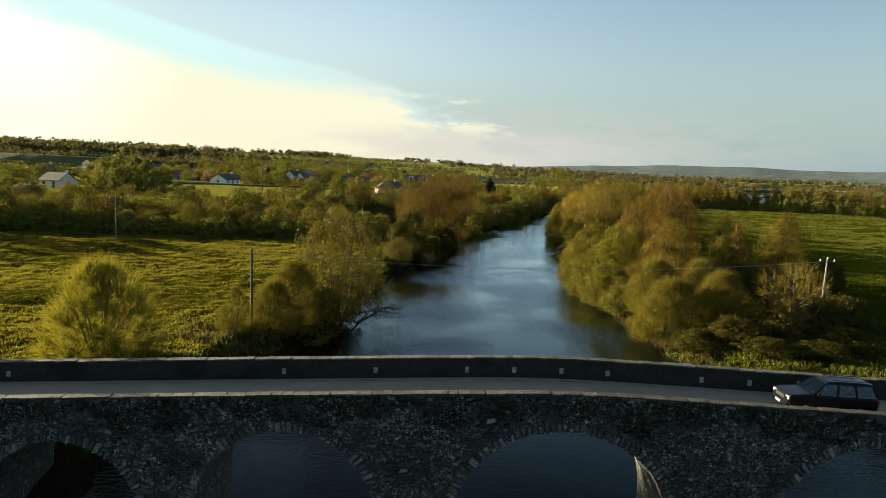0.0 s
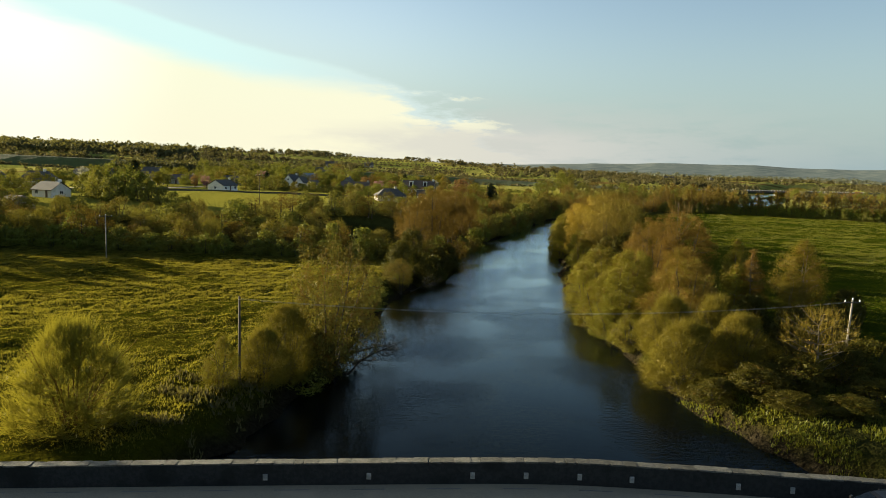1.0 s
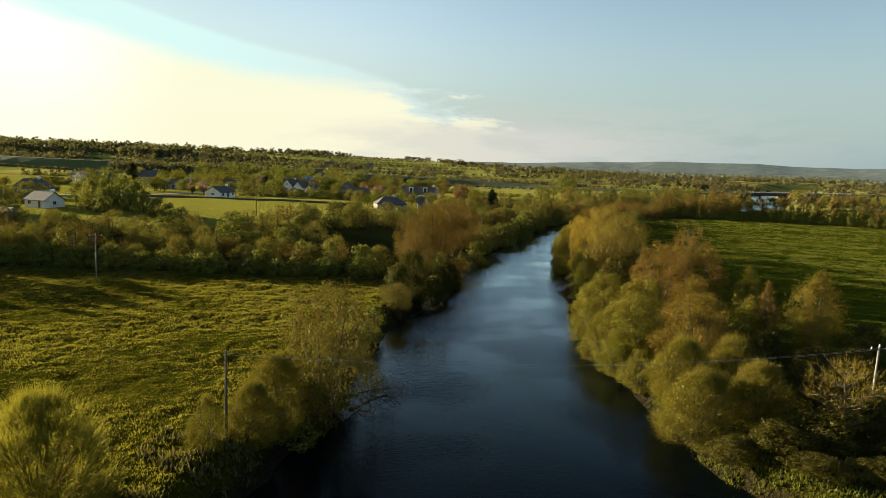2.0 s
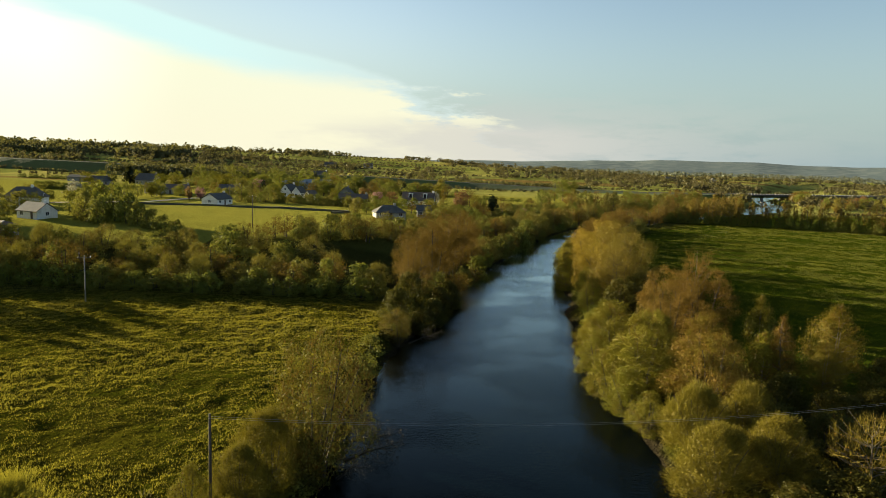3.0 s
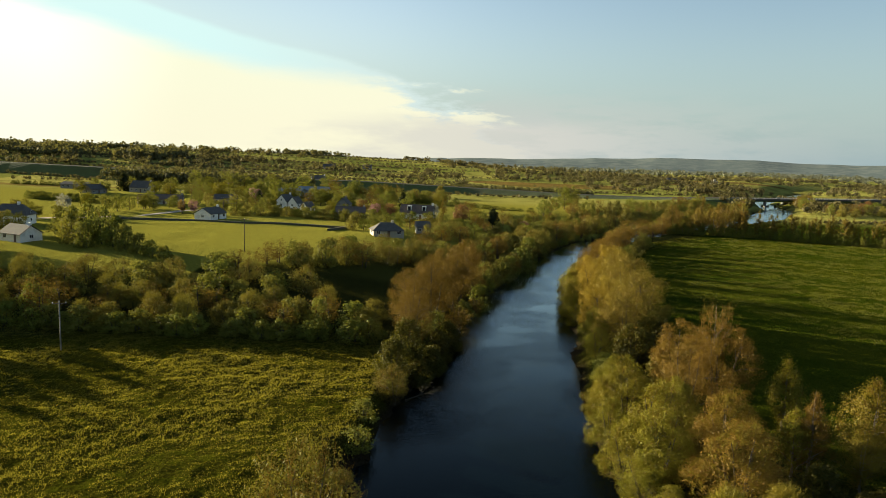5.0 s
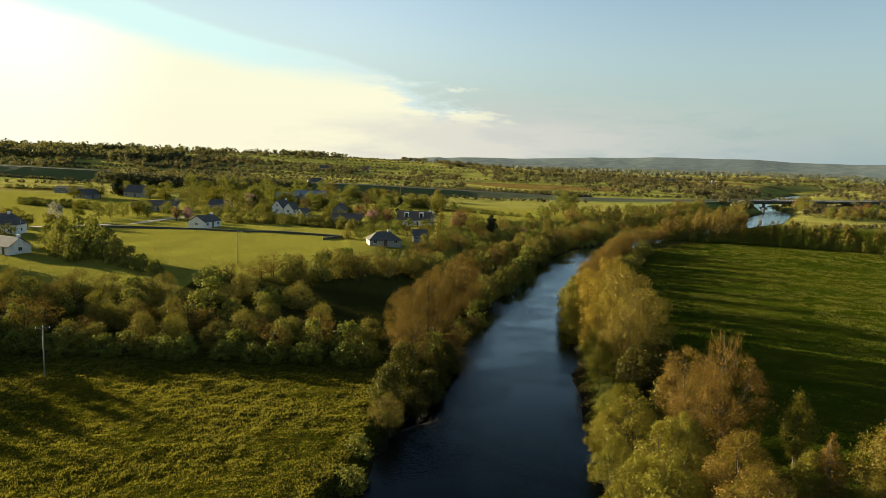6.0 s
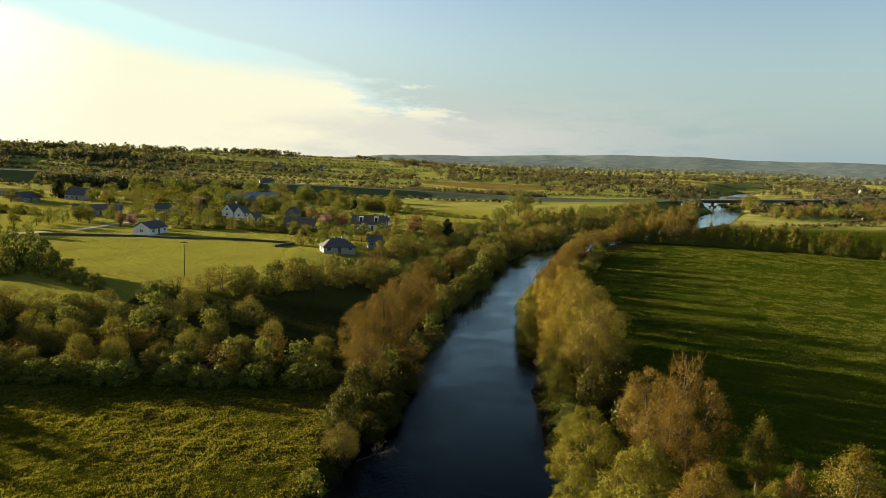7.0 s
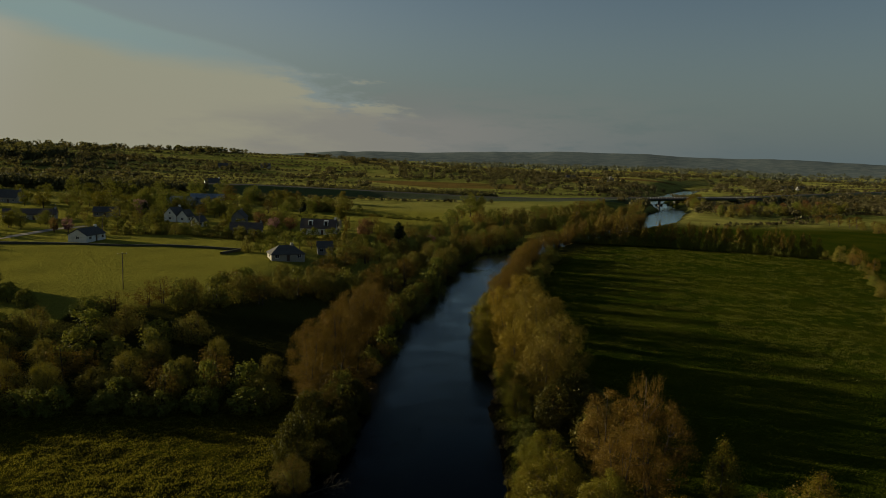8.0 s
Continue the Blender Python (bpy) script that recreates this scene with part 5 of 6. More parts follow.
# dark clump of trees at the field corner, running out into a hedge
for x, y, h, w in ((-113, 226, 8, 8), (-108, 222, 10, 9), (-101, 218, 11.5, 9.5), (-95, 214, 11, 9), (-104, 214, 9, 8), (-90, 210, 9, 8), (-97, 208, 7, 7), (-85, 206, 7, 7), (-80, 202, 5.5, 6), (-75, 198, 4.6, 5.5), (-70, 194, 4.2, 5.5)):
    plant("thicket", x, y, h, w, "dense dark green thorn tree at the field corner", "dark trees at the field corner")
row([(-132, 196), (-118, 194), (-108, 190)], 4.0, ["thicket", "scrub"], (4, 6), 1.5, "dark trees at the field corner")
# hedge across the right-hand field, and its far margin
row([(108, 368), (132, 363), (150, 358), (173, 346), (192, 332), (214, 320)], 2.2, ["column", "column", "column", "twiggy"], (9, 14), 1.2, "hedge across the field", (3, 5))
row([(112, 366), (150, 357), (192, 331), (214, 319)], 2.2, ["thicket"], (4.0, 6.0), 0.6, "hedge across the field", (4, 5))
row([(214, 320), (216, 300), (204, 276)], 6, ["twiggy", "far_bush"], (4, 9), 2, "margin of the field", (5, 7))
row([(200, 268), (172, 232), (146, 196), (128, 172)], 7, ["scrub", "thicket"], (2.2, 4.5), 2, "margin of the field", (4, 6))
# brambles near the pole; the lowest are added to darken the bank
for x, y, h, w in ((36.6, 66.0, 3.4, 5.0), (40.0, 67.5, 3.8, 5.5), (31.5, 63.5, 3.2, 5.5), (36.5, 60.5, 2.0, 5.5), (27.0, 62.5, 2.4, 5.0), (24.0, 62.8, 2.0, 4.5), (28.5, 58.6, 1.3, 5.0), (33.0, 58.0, 1.3, 5.0)):
    plant("bush", x, y, h, w, "dark bush grown over with brambles")
# bend of the river beyond
row([(120, 396), (140, 418), (160, 440), (176, 458)], 4, ["column", "lime", "column"], (11, 16), 4, "trees in the river bend", (4, 7))
row([(128, 388), (150, 408), (172, 432)], 4, ["column", "column", "twiggy"], (11, 15), 4, "trees in the river bend", (4, 6))
row([(100, 366), (112, 376), (126, 386)], 4, ["lime", "twiggy", "round"], (7, 9.5), 1.5, "trees in the river bend", (6, 8))
row([(182, 466), (198, 486), (212, 504)], 3.5, ["column", "twiggy", "column"], (8, 11), 2, "trees in the river bend", (4, 6))
row([(196, 478), (206, 496)], 4, ["column", "twiggy"], (7, 10), 2, "trees in the river bend", (4, 6))
row([(316, 622), (328, 662), (350, 700), (380, 740)], 4.5, ["round", "twiggy", "far_bush"], (8, 11), 3, "trees in the river bend", (7, 10))
row([(100, 404), (140, 450), (190, 510), (230, 565), (270, 640)], 7, ["round", "twiggy", "far_bush"], (6, 9), 4, "trees in the river bend")
row([(290, 545), (330, 560), (380, 575), (430, 600), (480, 640)], 6, ["twiggy", "round", "far_bush"], (7, 11), 4, "trees beyond the second field", (6, 9))
row([(300, 575), (350, 600), (420, 640), (500, 690)], 8, ["twiggy", "round", "rust"], (7, 10), 6, "trees beyond the second field", (6, 9))
row([(345, 500), (352, 470), (346, 440), (330, 400), (300, 360)], 7, ["twiggy", "column", "far_bush"], (6, 10), 3, "trees beyond the second field", (5, 8))
# ---- houses ----
def window(parent, x, y, z, w, h, out, along="x"):
    """A framed window in a wall; out: the way it faces (-1 or 1)."""
    def flat(a, b, c, d, e, f, bevel=0.0):
        return boxed(a, min(b, e), c, d, max(b, e), f, bevel=bevel) if along == "x" else boxed(min(b, e), a, c, max(b, e), d, f, bevel=bevel)
    frame_ = part("window", flat(x - w / 2, y, z, x + w / 2, y + 0.06 * out, z + h), FRAME, parent, "white window frame")
    part("pane", flat(x - w / 2 + 0.09, y + 0.055 * out, z + 0.09, x - 0.04, y + 0.075 * out, z + h - 0.09), PANE, frame_)
    part("pane", flat(x + 0.04, y + 0.055 * out, z + 0.09, x + w / 2 - 0.09, y + 0.075 * out, z + h - 0.09), PANE, frame_)


def house(x, y, yaw, length, depth, eaves=2.6, ridge=4.9, hip=0.0, wall=WALL_WHITE, roof=SLATE, label="", chimney=True, dormer=False, name="house", sink=0.25, lift=0.0):
    """A house with its long side along its own x: walls, pitched or hipped roof, chimney, windows and door."""
    h = thing(name, x, y, land_at(x, y) + lift, radians(yaw))
    tagged(h, label or "white bungalow with a dark slate roof", "house")
    L, D = length / 2, depth / 2
    bm = bmesh.new()
    if hip:
        box(bm, -L, -D, -sink - 0.5, L, D, eaves)
    else:
        prism(bm, [(-D, -sink - 0.5), (D, -sink - 0.5), (D, eaves), (0, ridge - 0.12), (-D, eaves)], length)
        bmesh.ops.transform(bm, matrix=Matrix.Rotation(math.pi / 2, 4, "Z") @ Matrix.Translation((0, -L, 0)), verts=bm.verts)
    part("wall", bm, wall, h)
    o, t = 0.35, 0.16
    drop = o * (ridge - eaves) / D
    low = [(-L - o, -D - o, eaves - drop), (L + o, -D - o, eaves - drop), (L + o, D + o, eaves - drop), (-L - o, D + o, eaves - drop)]
    top = [(-L - (0 if hip else o) + hip, 0, ridge), (L + (0 if hip else o) - hip, 0, ridge)]
    bm = bmesh.new()
    lo, up = [[bm.verts.new((a, b, c + s)) for a, b, c in low + top] for s in (0.02, 0.02 + t)]
    for q in ((0, 1, 5, 4), (2, 3, 4, 5), (1, 2, 5), (3, 0, 4)):
        if hip or len(q) == 4:
            bm.faces.new([up[i] for i in q])
            bm.faces.new([lo[i] for i in reversed(q)])
    rim = (0, 1, 2, 3) if hip else (0, 1, 5, 2, 3, 4)
    for i, j in zip(rim, rim[1:] + rim[:1]):
        bm.faces.new((lo[i], lo[j], up[j], up[i]))
    bmesh.ops.recalc_face_normals(bm, faces=bm.faces)
    r = part("roof", bm, roof, h)
    if chimney:
        cx = L * 0.35 if hip else L - 0.5
        part("chimney", boxed(cx - 0.45, -0.35, ridge - 0.7, cx + 0.45, 0.35, ridge + 0.9, bevel=0.03), wall, r)
    count = max(int(length / 3.2), 2)
    for s in (-1, 1):
        for i in range(count):
            wx = -L + length * (i + 0.5) / count
            if i == count // 2:
                part("door", boxed(wx - 0.48, min(s * D, s * (D + 0.05)), 0.0, wx + 0.48, max(s * D, s * (D + 0.05)), 2.08), DOOR_PAINT, h)
            else:
                window(h, wx, s * D, 0.9, 1.4, 1.15, s)
        window(h, 0.0, s * L, 0.9, 1.2, 1.15, s, "y")
        if eaves > 4 or ridge > 6:
            window(h, 0.0, s * L, 3.4, 1.0, 1.1, s, "y")
    if dormer:
        for dx in (-L * 0.45, L * 0.45):
            d = part("dormer", boxed(dx - 0.9, -D * 0.75, eaves + 0.3, dx + 0.9, -D * 0.1, ridge - 0.35), WALL_WHITE, r, "white dormer")
            part("pane", boxed(dx - 0.6, -D * 0.75 - 0.03, eaves + 0.65, dx + 0.6, -D * 0.75 + 0.01, ridge - 0.6), PANE, d)
    return h


house(-93.5, 300, 74, 10.6, 7.4, 2.4, 4.6, label="white gabled bungalow with a slate roof at the field's edge")
house(-19.5, 261.5, 16, 10.6, 7.2, 2.2, 4.5, hip=3.0, wall=WALL_CREAM, label="hipped cream bungalow with a slate roof among bushes")
house(-7.6, 279, 8, 5.0, 4.6, 2.5, 4.3, wall=WALL_GREY, chimney=False, name="garage", label="small grey garage with a gabled roof")
house(-11.5, 333, -6, 14.5, 8.0, 2.8, 6.2, wall=WALL_WHITE, roof=TILE_BROWN, dormer=True, label="white house with a brown tiled roof and dormers")
house(-40.5, 325, 4, 12.5, 7.5, 2.6, 5.0, wall=WALL_CREAM, roof=TILE_BROWN, label="cream bungalow with a brown tiled roof")
house(-80.5, 377, 70, 8.5, 6.5, 3.0, 6.4, label="white house with a steep gable")
house(-75.0, 374, 74, 6.5, 5.0, 2.7, 5.6, chimney=False, label="white cottage with a steep gable")
house(-65.0, 354, 60, 5.5, 4.5, 2.4, 4.6, chimney=False, label="small white cottage with a slate roof")
house(-50.0, 372, 80, 6.0, 6.0, 3.2, 6.0, wall=WALL_GREY, label="grey gabled house among trees")
house(-111.0, 640, 20, 12.0, 8.0, 5.0, 9.0, label="tall white house on the rise")
house(-86.0, 486, 6, 20.0, 10.0, 4.0, 6.2, wall=SHED_BLUE, roof=SHED_BLUE, chimney=False, name="farm_shed", label="faded blue sheeted farm shed")
house(-98.0, 470, -4, 16.0, 9.0, 3.6, 5.4, wall=SHED_BLUE, roof=SHED_BLUE, chimney=False, name="farm_shed", label="faded blue sheeted farm shed")
house(-142.0, 371, 14, 21.0, 7.5, 2.6, 4.8, wall=WALL_CREAM, roof=TILE_BROWN, label="long cream bungalow with a brown roof")
house(-191.0, 464, -14, 13.0, 9.0, 3.0, 7.0, wall=WALL_CREAM, label="cream house with a steep slate roof")
house(-240.0, 478, -6, 18.0, 8.0, 2.8, 4.2, wall=WALL_GREY, chimney=False, name="outbuilding", label="long low grey outbuilding")
house(-116.0, 392, 4, 11.0, 7.0, 2.6, 4.8, wall=WALL_GREY, label="grey bungalow with a slate roof")
house(-119.0, 216, -26, 9.0, 6.4, 2.3, 4.5, wall=WALL_WHITE, label="cream bungalow with a gable and slate roof")
house(-112.5, 188, -30, 7.5, 5.5, 2.6, 3.6, hip=1.0, wall=WALL_GREY, roof=TILE_BROWN, chimney=False, label="low grey building among bushes")
house(-147.0, 258, 8, 11.5, 8.0, 3.4, 6.6, hip=2.5, wall=WALL_WHITE, label="white hipped house among trees")
house(-164.0, 262, -65, 11.0, 8.0, 3.0, 6.0, wall=WALL_WHITE, label="white gabled house among trees")
house(-208.0, 436, 64, 10.0, 8.5, 2.6, 5.4, wall=WALL_GREY, label="grey house with a steep gable")
# gardens and hedges of the village
for kind, x, y, h, w in (("pink", -103, 404, 8, 7), ("pink", -32, 345, 5.5, 5.5), ("rust", -24, 342, 6, 5.5), ("white", -4, 336, 6.5, 5), ("rust", 7, 318, 9, 8), ("pink", 36, 326, 6, 5),
                         ("rust", -38, 352, 7, 6), ("lime", -52.7, 350, 6, 6.5), ("lime", -110, 412, 7, 6), ("round", -94, 414, 13, 13), ("round", -88, 424, 11, 11), ("lime", -46, 345, 5, 4.5),
                         ("white", -148, 292, 8.5, 6.5), ("lime", -152, 280, 5, 6), ("lime", -146, 284, 5, 5), ("lime", -212, 428, 8, 9), ("lime", -203, 440, 7, 8), ("rust", -113, 322, 6, 4), ("pink", -108, 322, 6, 4.5), ("round", -100, 336, 6, 7), ("round", -92, 330, 6, 7), ("round", -106, 340, 5.5, 6),
                         ("round", -12.1, 482, 6.5, 7), ("lime", -42, 505, 8, 4), ("twiggy", -32, 508, 9, 5), ("round", 72, 432, 13, 13), ("round", 77, 440, 14, 12), ("round", 66, 426, 8, 8),
                         ("lime", 14, 322, 8, 6), ("column", 0, 322, 10, 4), ("conifer", 22, 326, 9, 5), ("twiggy", 12, 340, 9, 7), ("conifer", -97, 388, 8, 4), ("round", -54, 378, 8, 6),
                         ("round", -30, 392, 9, 8), ("conifer", -22, 402, 9, 5), ("round", -66, 396, 9, 8), ("round", -72, 410, 10, 9), ("round", -58, 420, 11, 10), ("lime", -128, 420, 10, 12),
                         ("conifer", -205, 468, 12, 9), ("round", -128, 470, 14, 13), ("round", -140, 476, 15, 13), ("lime", -160, 430, 8, 9), ("round", -112, 452, 12, 11), ("lime", -120, 436, 8, 8),
                         ("round", -176, 516, 14, 12), ("round", -118, 500, 13, 13), ("round", -100, 520, 13, 12), ("round", -84, 530, 13, 12), ("twiggy", -70, 470, 14, 10), ("round", -60, 500, 12, 10)):
    plant(kind, x, y, h, w, group="village trees")
row([(-150, 303), (-142, 318), (-134, 346)], 7, ["lime", "round"], (6.5, 8.5), 1.0, "trees along the lane", (6, 7.5))
row([(-214, 378), (-190, 371), (-164, 360)], 2.6, ["thicket"], (3.6, 4.8), 0.6, "yard hedge", (4, 5))
row([(-300, 505), (-262, 500), (-232, 492)], 3.4, ["thicket"], (2.2, 3.2), 0.6, "field hedge", (4, 5))
row([(-90, 318), (-64, 322), (-40, 306), (-28, 300)], 2.4, ["thicket", "far_bush"], (3.4, 5.0), 1.0, "garden hedge", (4.5, 5.5))
row([(-44, 316), (-28, 318), (-6, 316), (10, 312)], 4.0, ["thicket", "round"], (3, 5), 1.2, "garden hedge", (4, 6))
row([(-80, 345), (-60, 338), (-46, 336)], 3.5, ["thicket", "far_bush"], (3, 5), 1.0, "garden hedge", (4, 5))
row([(-34, 272), (-8, 290), (6, 300), (20, 316)], 4.5, ["far_bush", "twiggy", "round"], (4, 7), 1.5, "garden hedge", (5, 6))
row([(8, 330), (24, 340), (44, 352), (64, 372), (84, 396)], 5.5, ["twiggy", "round", "far_bush"], (5, 8), 3, "trees by the river", (5, 8))
row([(52, 380), (74, 402), (100, 424), (128, 456), (160, 500), (200, 556)], 6.5, ["round", "twiggy", "far_bush"], (7, 11), 4, "trees by the river", (7, 10))
row([(-57, 487), (-19, 452), (13, 422), (49, 398)], 4.4, ["thicket"], (1.6, 2.6), 0.5, "field hedge", (4.5, 5.5))
row([(-180, 232), (-160, 244), (-140, 238), (-124, 226)], 6, ["round", "far_bush", "lime"], (5, 8), 3, "gardens behind the scrub")
row([(-175, 280), (-150, 284), (-132, 290)], 6, ["round", "far_bush", "lime"], (4, 7), 3, "gardens behind the scrub")
row([(-150, 200), (-132, 206), (-120, 202)], 5, ["thicket", "round"], (5, 8), 2, "gardens behind the scrub")

homes = [(-93.5, 301), (-19.5, 260), (-7, 281), (-11, 333), (-40, 325), (-80, 377), (-75, 374), (-65, 354), (-50, 372), (-86, 486), (-98, 470), (-142, 384), (-191, 464), (-240, 478), (-208, 436), (-142, 371), (-147, 258), (-116, 392), (-147, 264), (-164, 262)]
for i in range(420):
    x, y = tree_rng.uniform(-235, 8), tree_rng.uniform(330, 535)
    if value_noise(np.array([x]), np.array([y]), 24, 31)[0] < 0.44 - 0.12 * (x < -40) or any(math.hypot(x - a, y - b) < 12 or (abs(x - a) < 9 and 0 < b - y < 26) for a, b in homes):
        continue
    if x < -150 and (y < 440 or x < -215):
        continue
    plant(tree_rng.choice(["round", "round", "far_bush", "thicket", "lime", "twiggy"]), x, y, tree_rng.uniform(4, 9), group="village trees")


def low_wall(name, points, height, thick, mat, label):
    """A low wall or bank that follows the ground."""
    pts = np.concatenate([np.linspace(a, b, max(int(math.hypot(b[0] - a[0], b[1] - a[1]) / 3), 1), endpoint=False) for a, b in zip(points[:-1], points[1:])] + [np.array([points[-1]], float)])
    d = np.gradient(pts, axis=0)
    d /= np.linalg.norm(d, axis=1)[:, None]
    s = np.stack([d[:, 1], -d[:, 0]], 1) * thick / 2
    z = land(pts[:, 0], pts[:, 1])
    v, f = [], []
    for p, q, h in zip(pts, s, z):
        v += [(*(p - q), h - 0.4), (*(p - q * 0.8), h + height), (*(p + q * 0.8), h + height), (*(p + q), h - 0.4)]
    for i in range(len(pts) - 1):
        a, b = 4 * i, 4 * i + 4
        f += [(a, b, b + 1, a + 1), (a + 1, b + 1, b + 2, a + 2), (a + 2, b + 2, b + 3, a + 3)]
    return tagged(new(name, mesh_of(name, v, f, mat)), label, "wall")


low_wall("field_wall", [(-128, 287), (-110, 288), (-81, 285), (-56, 286), (-36, 279)], 0.75, 0.8, MOSSY, "low dark stone wall along the field")
low_wall("field_wall", [(-36, 279), (-41, 268)], 0.8, 0.7, MOSSY, "short dark stone wall by the bungalow")
lane = low_wall("lane", [(-175, 262), (-140, 288), (-124, 300), (-118, 330), (-108, 352)], 0.06, 5.0, TARMAC, "grey village lane")
tagged(lane, category="road", kind="structure")


# ---- motorway on its embankment, and the long bridge over the river ----
MWAY = np.array([(-620, 720, 24), (-400, 645, 21.5), (-290, 622, 20), (-160, 596, 16), (-70, 600, 16), (20, 605, 13.4), (115, 602, 10.8), (180, 622, 9.6), (285, 683, 9.2), (440, 752, 9.2), (733, 956, 9.6), (1300, 1300, 12)], float)


def causeway(name, pts, top, mats, label, category, to_ground=True):
    d = np.gradient(pts[:, :2], axis=0)
    d /= np.linalg.norm(d, axis=1)[:, None]
    s = np.stack([d[:, 1], -d[:, 0]], 1)
    v, f, k = [], [], []
    for p, q in zip(pts, s):
        g0, g1 = land_at(*(p[:2] + q * 24)) - 0.5, land_at(*(p[:2] - q * 24)) - 0.5
        for off, z in ((24, g0), (top, p[2] - 0.2), (top - 1, p[2]), (-top + 1, p[2]), (-top, p[2] - 0.2), (-24, g1)):
            v.append((*(p[:2] + q * off), z))
    for i in range(len(pts) - 1):
        for j in range(5):
            a = 6 * i + j
            f.append((a, a + 1, a + 7, a + 6))
            k.append(1 if j == 2 else 0)
    return tagged(new(name, mesh_of(name, v, f, mats, slots=k)), label, category, kind="structure")


SLOPE = surface("rough_grass_slope", (0.04, 0.056, 0.009), (0.068, 0.082, 0.013), (0.055, 0.056, 0.012), 0.8, 0.05, 0.95, 0.6)
fine = np.concatenate([np.linspace(MWAY[i], MWAY[i + 1], 5, endpoint=False) for i in range(7)] + [MWAY[7:9]])
causeway("road", fine, 8, [SLOPE, FAR_TARMAC], "motorway on a dark grassy embankment", "road")
causeway("road", MWAY[9:], 8, [SLOPE, FAR_TARMAC], "motorway on a dark grassy embankment", "road")
long_bridge = thing("road_bridge", 0, 0, 0)
tagged(long_bridge, "long dark concrete motorway bridge with white railing posts", "bridge")
a, b = Vector(MWAY[8]), Vector(MWAY[9])
along = (b - a).normalized()
turn = math.atan2(along.y, along.x)
span = (b - a).length
at = Matrix.Translation(a) @ Matrix.Rotation(turn, 4, "Z")
part("deck", boxed(-6, -12, -1.7, span + 6, 12, -0.1, bevel=0.05), FAR_TARMAC, long_bridge, m=at)
part("girder", boxed(-6, -11, -3.0, span + 6, 11, -1.7, bevel=0.05), SLOPE, long_bridge, "dark girder", m=at)
for i in range(4):
    u = span * (i + 0.5) / 4
    for y in (-8, 8):
        part("pier", boxed(u - 0.9, y - 1.2, -12, u + 0.9, y + 1.2, -3.0, bevel=0.15), WALL_GREY, long_bridge, m=at)
post = bpy.data.meshes.new("post")
bm = boxed(-0.5, -0.2, -0.1, 0.5, 0.2, 1.0, bevel=0.03)
bm.to_mesh(post)
bm.free()
post.materials.append(PAINT)
for i in range(44):
    mesh_part("post", post, long_bridge, m=at @ Matrix.Translation((i * span / 43, -11.7, 0)))
part("rail", boxed(-6, -11.8, 0.45, span + 6, -11.6, 0.62), STEEL, long_bridge, m=at)
part("abutment", boxed(-14, -12, -10, -5, 12, -0.1), FAR_TARMAC, long_bridge, m=at)
part("abutment", boxed(span + 5, -12, -10, span + 14, 12, -0.1), FAR_TARMAC, long_bridge, m=at)
# ---- far woods and hedgerows: too many and too small to count ----
def far_crowns(name, spots, mat, label, leaf=1.3, count=26):
    """Leafy crowns at x, y, height, width: a ragged cloud of leaves round a dark heart."""
    rng = np.random.RandomState(len(spots))
    spots = np.array(spots, float)
    z = land(spots[:, 0], spots[:, 1])
    k = len(spots)
    d = rng.normal(size=(k, count, 3))
    d /= np.linalg.norm(d, axis=2)[:, :, None]
    # three lobes make each outline uneven
    lobes = rng.normal(size=(k, 3, 3))
    lobes /= np.linalg.norm(lobes, axis=2)[:, :, None]
    swell = 0.78 + 0.42 * np.max(np.einsum("kci,kli->kcl", d, lobes), axis=2)
    r = swell * rng.uniform(0.75, 1.05, (k, count))
    centre = np.c_[spots[:, 0], spots[:, 1], z + spots[:, 2] * 0.48]
    half = np.stack([spots[:, 3] / 2, spots[:, 3] / 2, spots[:, 2] * 0.5], 1)
    c = (centre[:, None] + d * r[:, :, None] * half[:, None]).reshape(-1, 3)
    out = d.reshape(-1, 3) + rng.normal(size=c.shape) * 0.35
    a = np.cross(out, rng.normal(size=c.shape))
    a /= np.linalg.norm(a, axis=1)[:, None]
    b = np.cross(a, out)
    b /= np.linalg.norm(b, axis=1)[:, None]
    s = (leaf * rng.uniform(0.6, 1.3, len(c)) * np.repeat(spots[:, 3] / 7, count))[:, None]
    v = np.stack([c - a * s * 0.6, c + b * s * 0.5, c + a * s * 0.6, c - b * s * 0.5], 1).reshape(-1, 3)
    f = np.arange(len(v)).reshape(-1, 4)
    # heart: a small uneven core that closes the gaps
    ring = np.array([(1, 0, -0.1), (0, 1, 0.1), (-1, 0, 0.05), (0, -1, -0.05), (0.1, 0, 1), (0, 0.1, -1)]) * 0.55
    hv = (centre[:, None] + ring[None] * half[:, None] * rng.uniform(0.75, 1.1, (k, 6, 1))).reshape(-1, 3)
    tri = np.array([(0, 1, 4), (1, 2, 4), (2, 3, 4), (3, 0, 4), (1, 0, 5), (2, 1, 5), (3, 2, 5), (0, 3, 5)])
    hf = (np.arange(k)[:, None, None] * 6 + tri[None]).reshape(-1, 3) + len(v)
    ob = new(name, mesh_of(name, np.concatenate([v, hv]), f.tolist() + hf.tolist(), mat))
    return tagged(ob, label, "trees", kind="stuff")


rng = np.random.RandomState(5)


